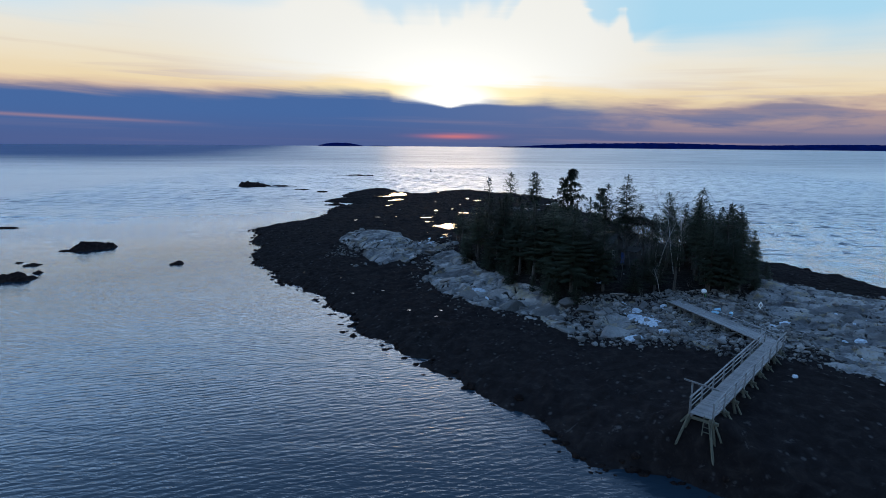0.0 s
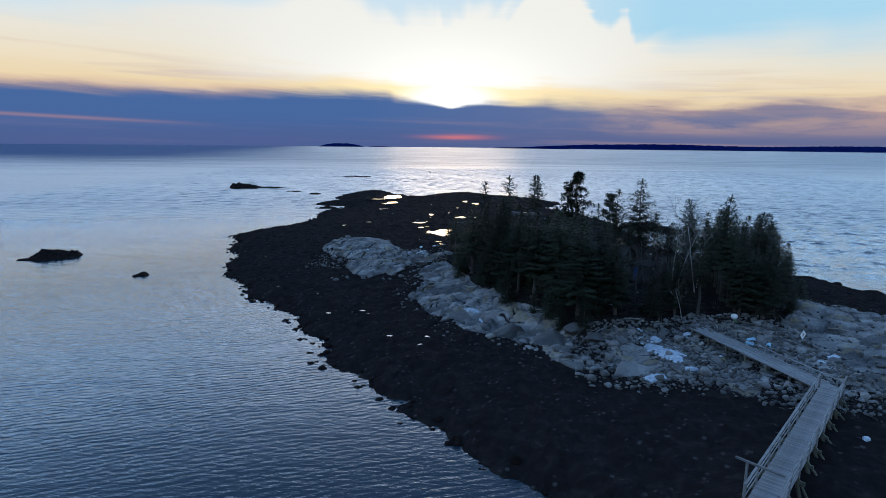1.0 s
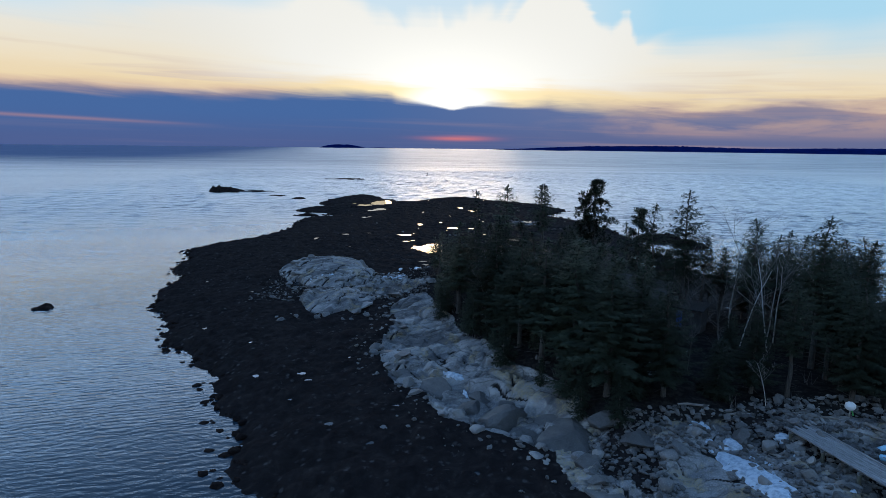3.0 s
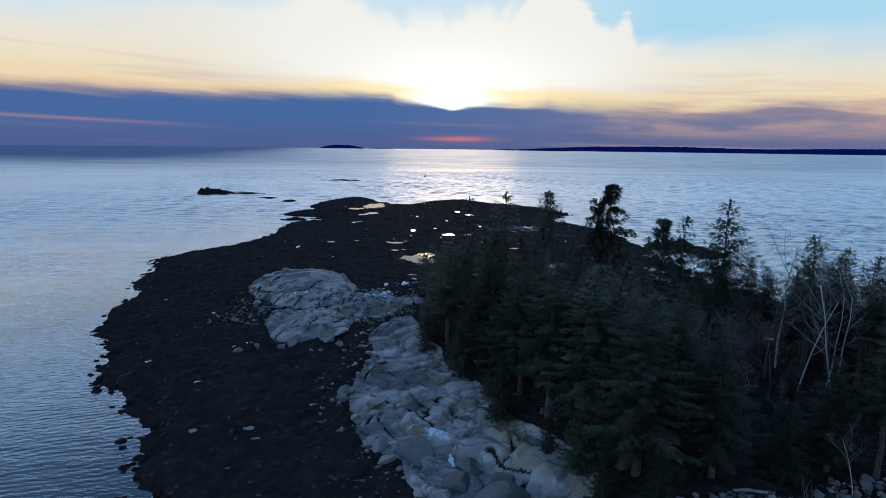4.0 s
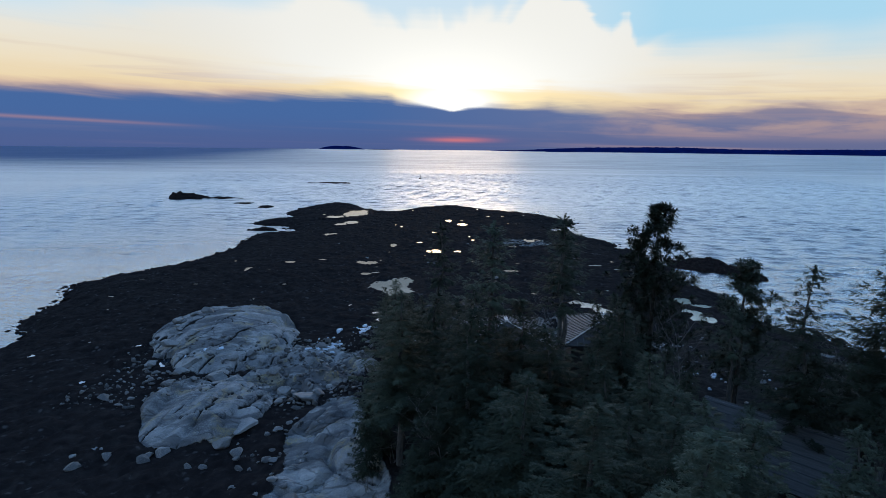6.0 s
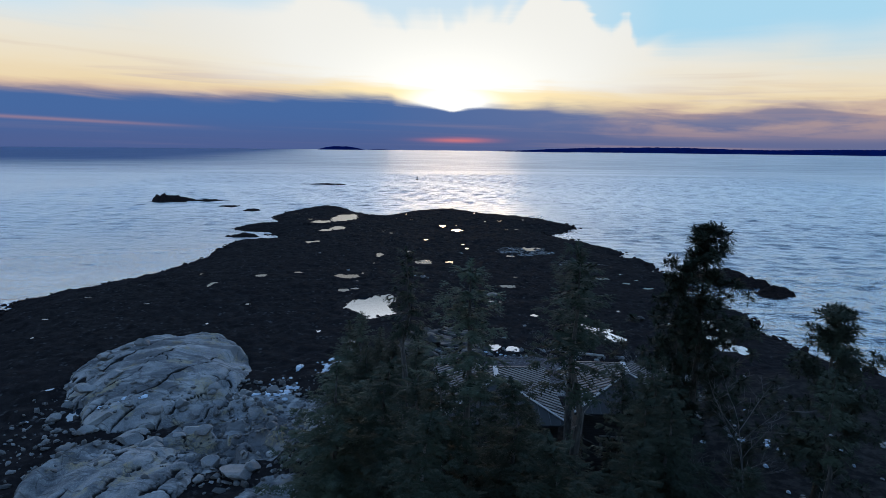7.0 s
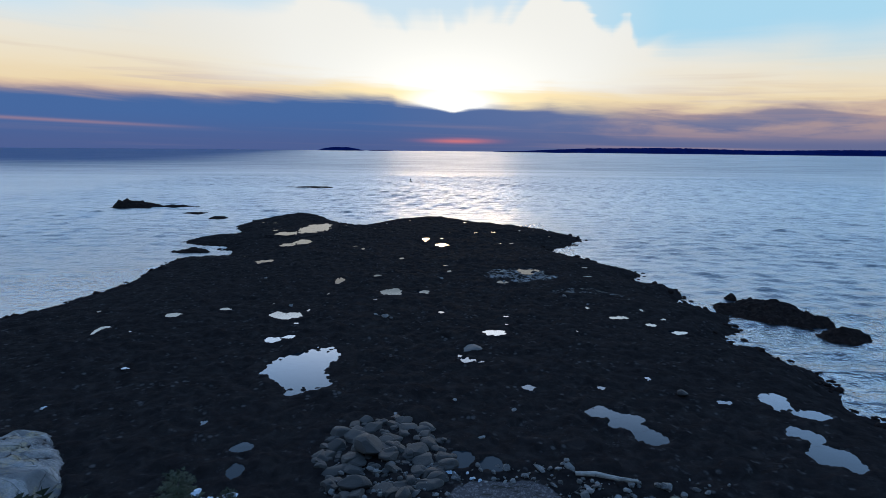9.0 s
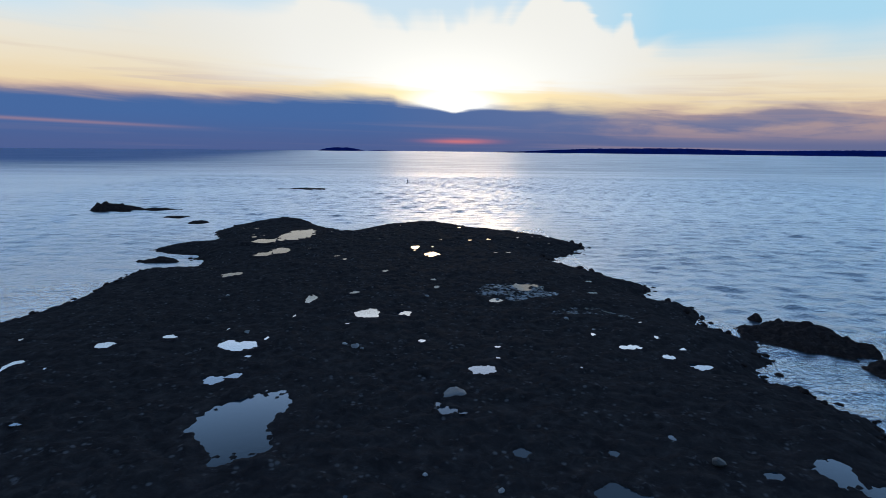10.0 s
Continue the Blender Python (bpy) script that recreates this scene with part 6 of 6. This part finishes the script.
FULL = "dark green spruce with dense drooping boughs"
THIN = "thin spruce with sparse crown and bare grey lower trunk"
RAGGED = "ragged wind-worn spruce with gaps between its boughs"
HIGH = "spruce with a dark layered crown above a bare lower trunk"
YOUNG = "young bushy spruce at the edge of the wood"
KINDS = {   # seed, height, reach, bare share, gaps
    "full": [spruce(*spruce_meshes(s, 12.0, r, 0.16, 0.10), FULL) for s, r in ((1, 2.7), (2, 2.4), (3, 3.0))],
    "ragged": [spruce(*spruce_meshes(s, 12.0, r, 0.30, 0.28), RAGGED) for s, r in ((4, 2.4), (5, 2.7))],
    "high": [spruce(*spruce_meshes(s, 12.0, r, 0.42, 0.14), HIGH) for s, r in ((21, 2.3), (22, 2.6), (23, 2.0))],
    "thin": [spruce(*spruce_meshes(s, 12.0, r, 0.66, 0.34), THIN) for s, r in ((6, 1.35), (7, 1.2))],
    "broad": [spruce(*spruce_meshes(s, 12.0, 2.1, 0.30, 0.16, True), RAGGED) for s in (31, 32)],
    "young": [spruce(*spruce_meshes(s, 5.0, 1.5, 0.05, 0.06), YOUNG) for s in (8, 9)],
}
used_kinds = set()


def plant(kind, which, x, y, top, wide=1.0, turn=0.0, lean=0.0):
    """Stands a spruce at x, y so that its top reaches the height top."""
    model = KINDS[kind][which % len(KINDS[kind])]
    z = height(x, y) - 0.1
    tall = (top - z) / (5.0 if kind == "young" else 12.0)
    size = Matrix.Diagonal((tall * wide, tall * wide, tall, 1))
    m = pose(x, y, z, lean, 0, turn)
    if model.name in used_kinds:
        ob = copy_thing(model, m)
    else:
        used_kinds.add(model.name)
        ob = model
        ob.matrix_basis = m
    ob.matrix_basis = m @ size
    return ob


TALL = [("high", 0, 26.5, 82.9, 17.2, 1.0), ("ragged", 0, 24.2, 85.0, 15.8, 0.9), ("broad", 1, 25.3, 92.2, 14.7, 0.95), ("high", 1, 31.9, 81.0, 15.0, 1.0),
        ("high", 2, 32.5, 73.0, 16.2, 1.0), ("thin", 0, 36.4, 73.6, 14.3, 1.3), ("full", 1, 37.4, 72.2, 11.9, 0.9), ("broad", 0, 21.3, 95.4, 17.3, 0.95),
        ("broad", 1, 20.2, 94.6, 16.2, 0.7), ("thin", 0, 10.6, 88.2, 17.2, 1.0), ("thin", 1, 8.0, 96.6, 16.0, 1.0), ("thin", 1, 14.1, 88.2, 17.3, 1.1),
        ("thin", 0, 15.2, 93.6, 17.0, 1.0)]
MIDDLE = [("high", 0, 33.6, 76.0, 14.4), ("high", 1, 34.9, 79.6, 13.8), ("full", 2, 38.6, 76.0, 12.4),
          ("high", 2, 36.2, 78.0, 13.6), ("ragged", 1, 40.2, 74.2, 9.8), ("thin", 1, 23.0, 88.5, 13.6), ("thin", 0, 28.6, 83.4, 13.0),
          ("full", 0, 19.2, 80.6, 11.6), ("full", 2, 17.4, 81.8, 12.4), ("ragged", 1, 17.8, 76.2, 11.0), ("full", 1, 26.2, 73.4, 8.6), ("full", 0, 27.6, 75.4, 8.0),
          ("ragged", 0, 20.9, 76.9, 12.6), ("full", 2, 20.4, 72.8, 10.4), ("thin", 1, 24.6, 80.4, 12.2), ("ragged", 0, 29.6, 90.4, 9.4), ("broad", 0, 27.2, 88.4, 10.4),
          ("thin", 0, 11.4, 92.6, 12.0), ("ragged", 1, 13.4, 92.4, 10.4), ("thin", 1, 9.0, 94.2, 11.6), ("thin", 0, 17.4, 93.2, 11.8),
          ("high", 1, 28.4, 86.4, 12.2), ("high", 2, 29.8, 84.6, 11.6), ("full", 1, 33.8, 85.8, 11.0), ("full", 2, 36.6, 84.0, 11.6), ("high", 0, 38.6, 80.6, 11.8), ("ragged", 0, 41.0, 79.0, 10.2)]
rnd = random.Random(19)
for kind, which, x, y, top, wide in TALL:
    plant(kind, which, x, y, top, wide * 1.12, rnd.uniform(0, 360), rnd.uniform(-1.5, 1.5))
for kind, which, x, y, top in MIDDLE:
    plant(kind, which, x, y, top, 1.0, rnd.uniform(0, 360), rnd.uniform(-2, 2))
stems = [(t[2], t[3]) for t in TALL + MIDDLE]


def clear_of(x, y):
    """Keeps the cabins, the clearing before the door and the path free."""
    if abs(x - 23.4) < 3.6 and abs(y - 85.1) < 3.6 or abs(x - 27.2) < 2 and abs(y - 82.4) < 1.8:
        return False
    if abs(x - 12.6) < 4.2 and 94.6 < y < 112 or abs(x - 19.6) < 3.9 and 95.8 < y < 112:
        return False
    if 19.6 < x < 22.8 and 72.4 < y < 77.5 or 17 < x < 30 and y < 68.0:
        return False
    # open brush round the shingled cabin and before the birches
    if 18.6 < x < 30.5 and 69 < y < 94 or x > 24 and y > 88:
        return False
    if any(abs(x - a) < 1.6 and -7.5 < y - b < 1.2 for a, b in ((31.1, 82.5), (32.5, 79.2))):
        return False
    apart = 1.55 if x < 18 else 1.8
    return all(math.hypot(x - a, y - b) > apart for a, b in stems)


tries = 0
while len(stems) < 132 and tries < 12000:
    tries += 1
    x, y = rnd.uniform(2, 46), rnd.uniform(66, 112)
    inside = forest(np.array([x]), np.array([y]))[0]
    if inside < 0.9 or not clear_of(x, y) or (x > 27 and y > 96):
        continue
    west = x < 17
    edge = inside < 3.0
    # the western stand is dense and lower than the single tall tips
    top = 4.6 + (rnd.uniform(7.2, 9.8) if west and y < 90 else rnd.uniform(4.6, 7.0) if west and y < 96 else rnd.uniform(3.4, 5.6) if west else rnd.uniform(5.6, 8.8))
    if y > 92:
        top = 4.6 + rnd.uniform(3.0, 5.0)
    kind = "full" if rnd.random() < 0.72 and y < 88 else "ragged"
    if y > 88 and rnd.random() < 0.5:
        kind = "thin"
    if x > 25 and rnd.random() < 0.45:
        kind = "high"
    plant(kind, rnd.randrange(3), x, y, top, rnd.uniform(1.15, 1.5) if west else rnd.uniform(1.0, 1.3), rnd.uniform(0, 360), rnd.uniform(-2, 2))
    stems.append((x, y))
tries = 0
young = 0
while young < 44 and tries < 4000:
    tries += 1
    x, y = rnd.uniform(1, 46), rnd.uniform(64, 113)
    inside = forest(np.array([x]), np.array([y]))[0]
    if -0.8 < inside < 3.5 and clear_of(x, y) and (x > 4 and y < 106) and not (24 < x < 36) and not (x > 27 and y > 100) and not (17 < x < 34 and y < 68):
        plant("young", young, x, y, height(x, y) + rnd.uniform(1.8, 4.4), rnd.uniform(0.9, 1.3), rnd.uniform(0, 360))
        stems.append((x, y))
        young += 1


def bare_tree_meshes(seed, tall, mat, spread, limbs):
    """A leafless tree: a slightly crooked trunk, forking limbs and fine twigs."""
    rnd = random.Random(seed)
    tv, tf, bv, bf = [], [], [], []

    def grow(p, way, long, thick, level, verts, faces):
        pts, radii = [p], [thick]
        for i in range(4):
            way = (way + Vector((rnd.uniform(-0.16, 0.16), rnd.uniform(-0.16, 0.16), rnd.uniform(0.0, 0.12)))).normalized()
            p = p + way * long / 4
            pts.append(p)
            radii.append(thick * (1 - 0.2 * (i + 1)) + 0.004)
        tube(pts, radii, 6 if level == 0 else 4 if level == 1 else 3, verts, faces, level == 0)
        if level >= 3:
            return
        for k in range(limbs if level == 0 else 4):
            at = rnd.uniform(0.42, 1.0) if level == 0 else rnd.uniform(0.25, 1.0)
            i = min(3, int(at * 4))
            base = pts[i].lerp(pts[i + 1], at * 4 - i)
            a = rnd.uniform(0, 6.28)
            out = (way * 0.7 + Vector((math.cos(a), math.sin(a), rnd.uniform(-0.1, 0.35))) * spread).normalized()
            grow(base, out, long * rnd.uniform(0.26, 0.46), radii[i] * rnd.uniform(0.35, 0.6), level + 1, bv, bf)

    grow(Vector((0, 0, -0.3)), Vector((rnd.uniform(-0.1, 0.1), rnd.uniform(-0.1, 0.1), 1)).normalized(), tall, 0.0085 * tall, 0, tv, tf)
    return mesh_from("trunk", tv, tf, mat), mesh_from("bare_crown", bv, bf, BIRCH_TWIG if mat is BIRCH else TWIG)


def bare_tree(name, label, group, meshes):
    root = thing(name, label, "tree", group)
    part("trunk", meshes[0], root)
    part("bare_crown", meshes[1], root)
    return root


PALE = "leafless white-barked birch with fine bare branches"
GREY = "leafless grey deciduous tree with a haze of twigs"
birches = [bare_tree("birch_tree", PALE, "bare birches", bare_tree_meshes(s, 9.0, BIRCH, 0.9, 9)) for s in (101, 102)]
greys = [bare_tree("bare_tree", GREY, "bare grey trees", bare_tree_meshes(s, 7.0, TWIG, 1.0, 12)) for s in (111, 112, 113)]
first_use = set()
for models, k, x, y, size, turn in [
        (birches, 0, 31.0, 82.8, 1.08, 40), (birches, 1, 29.3, 77.5, 0.8, 200), (birches, 0, 31.2, 76.6, 0.9, 130), (birches, 1, 33.5, 72.6, 0.9, 300), (birches, 1, 25.6, 66.6, 0.36, 20),
        (birches, 0, 32.5, 79.2, 0.8, 250), (birches, 1, 32.7, 78.5, 0.85, 90), (greys, 2, 21.6, 90.6, 0.9, 310), (greys, 1, 24.8, 78.0, 0.75, 15), (greys, 0, 26.6, 80.2, 0.85, 140), (greys, 2, 29.0, 80.6, 0.8, 220), (greys, 0, 25.8, 88.2, 1.0, 0), (greys, 1, 28.6, 86.6, 1.05, 60), (greys, 2, 30.4, 88.0, 1.0, 120), (greys, 0, 18.2, 74.5, 0.7, 200),
        (greys, 1, 22.8, 72.4, 0.6, 280), (greys, 2, 27.2, 77.0, 0.7, 20), (greys, 0, 33.5, 90.0, 0.9, 330), (greys, 1, 24.0, 70.0, 0.5, 110), (greys, 2, 8.5, 84.5, 0.7, 10), (greys, 0, 16.4, 79.0, 0.8, 77),
        (greys, 2, 17.6, 110.0, 0.55, 40), (greys, 1, 26.0, 105.5, 0.6, 150), (greys, 0, 23.5, 107.0, 0.5, 210)]:
    model = models[k]
    m = pose(x, y, height(x, y), 0, 0, turn)
    ob = copy_thing(model, m) if model.name in first_use else model
    first_use.add(model.name)
    ob.matrix_basis = m @ Matrix.Diagonal((size, size, size, 1))


def build_brush():
    """Low twiggy brush and dead grass on the forest floor and its rim, too fine to count."""
    rnd = random.Random(61)
    verts, faces = [], []
    spots = []
    while len(spots) < 520:
        x, y = rnd.uniform(1, 46), rnd.uniform(63, 115)
        spots.append((x, y))
    xs, ys = np.array([s[0] for s in spots]), np.array([s[1] for s in spots])
    inside = forest(xs, ys)
    hs = land(xs, ys)[0]
    for x, y, h, d in zip(xs, ys, hs, inside):
        if d < -1.2 or not clear_of(x, y) and d > 1:
            continue
        for k in range(9):
            a = rnd.uniform(0, 6.28)
            tip = Vector((math.cos(a) * rnd.uniform(0.1, 0.6), math.sin(a) * rnd.uniform(0.1, 0.6), rnd.uniform(0.3, 1.2)))
            p = Vector((x + rnd.uniform(-0.3, 0.3), y + rnd.uniform(-0.3, 0.3), h - 0.05))
            tube([p, p + tip * 0.55 + Vector((0, 0, 0.05)), p + tip], [0.014, 0.009, 0.003], 3, verts, faces, False)
    tagged(new("brush", mesh_from("brush", verts, faces, TWIG)), "low grey-brown brush and dead grass under the trees", "brush", kind="stuff")


build_brush()
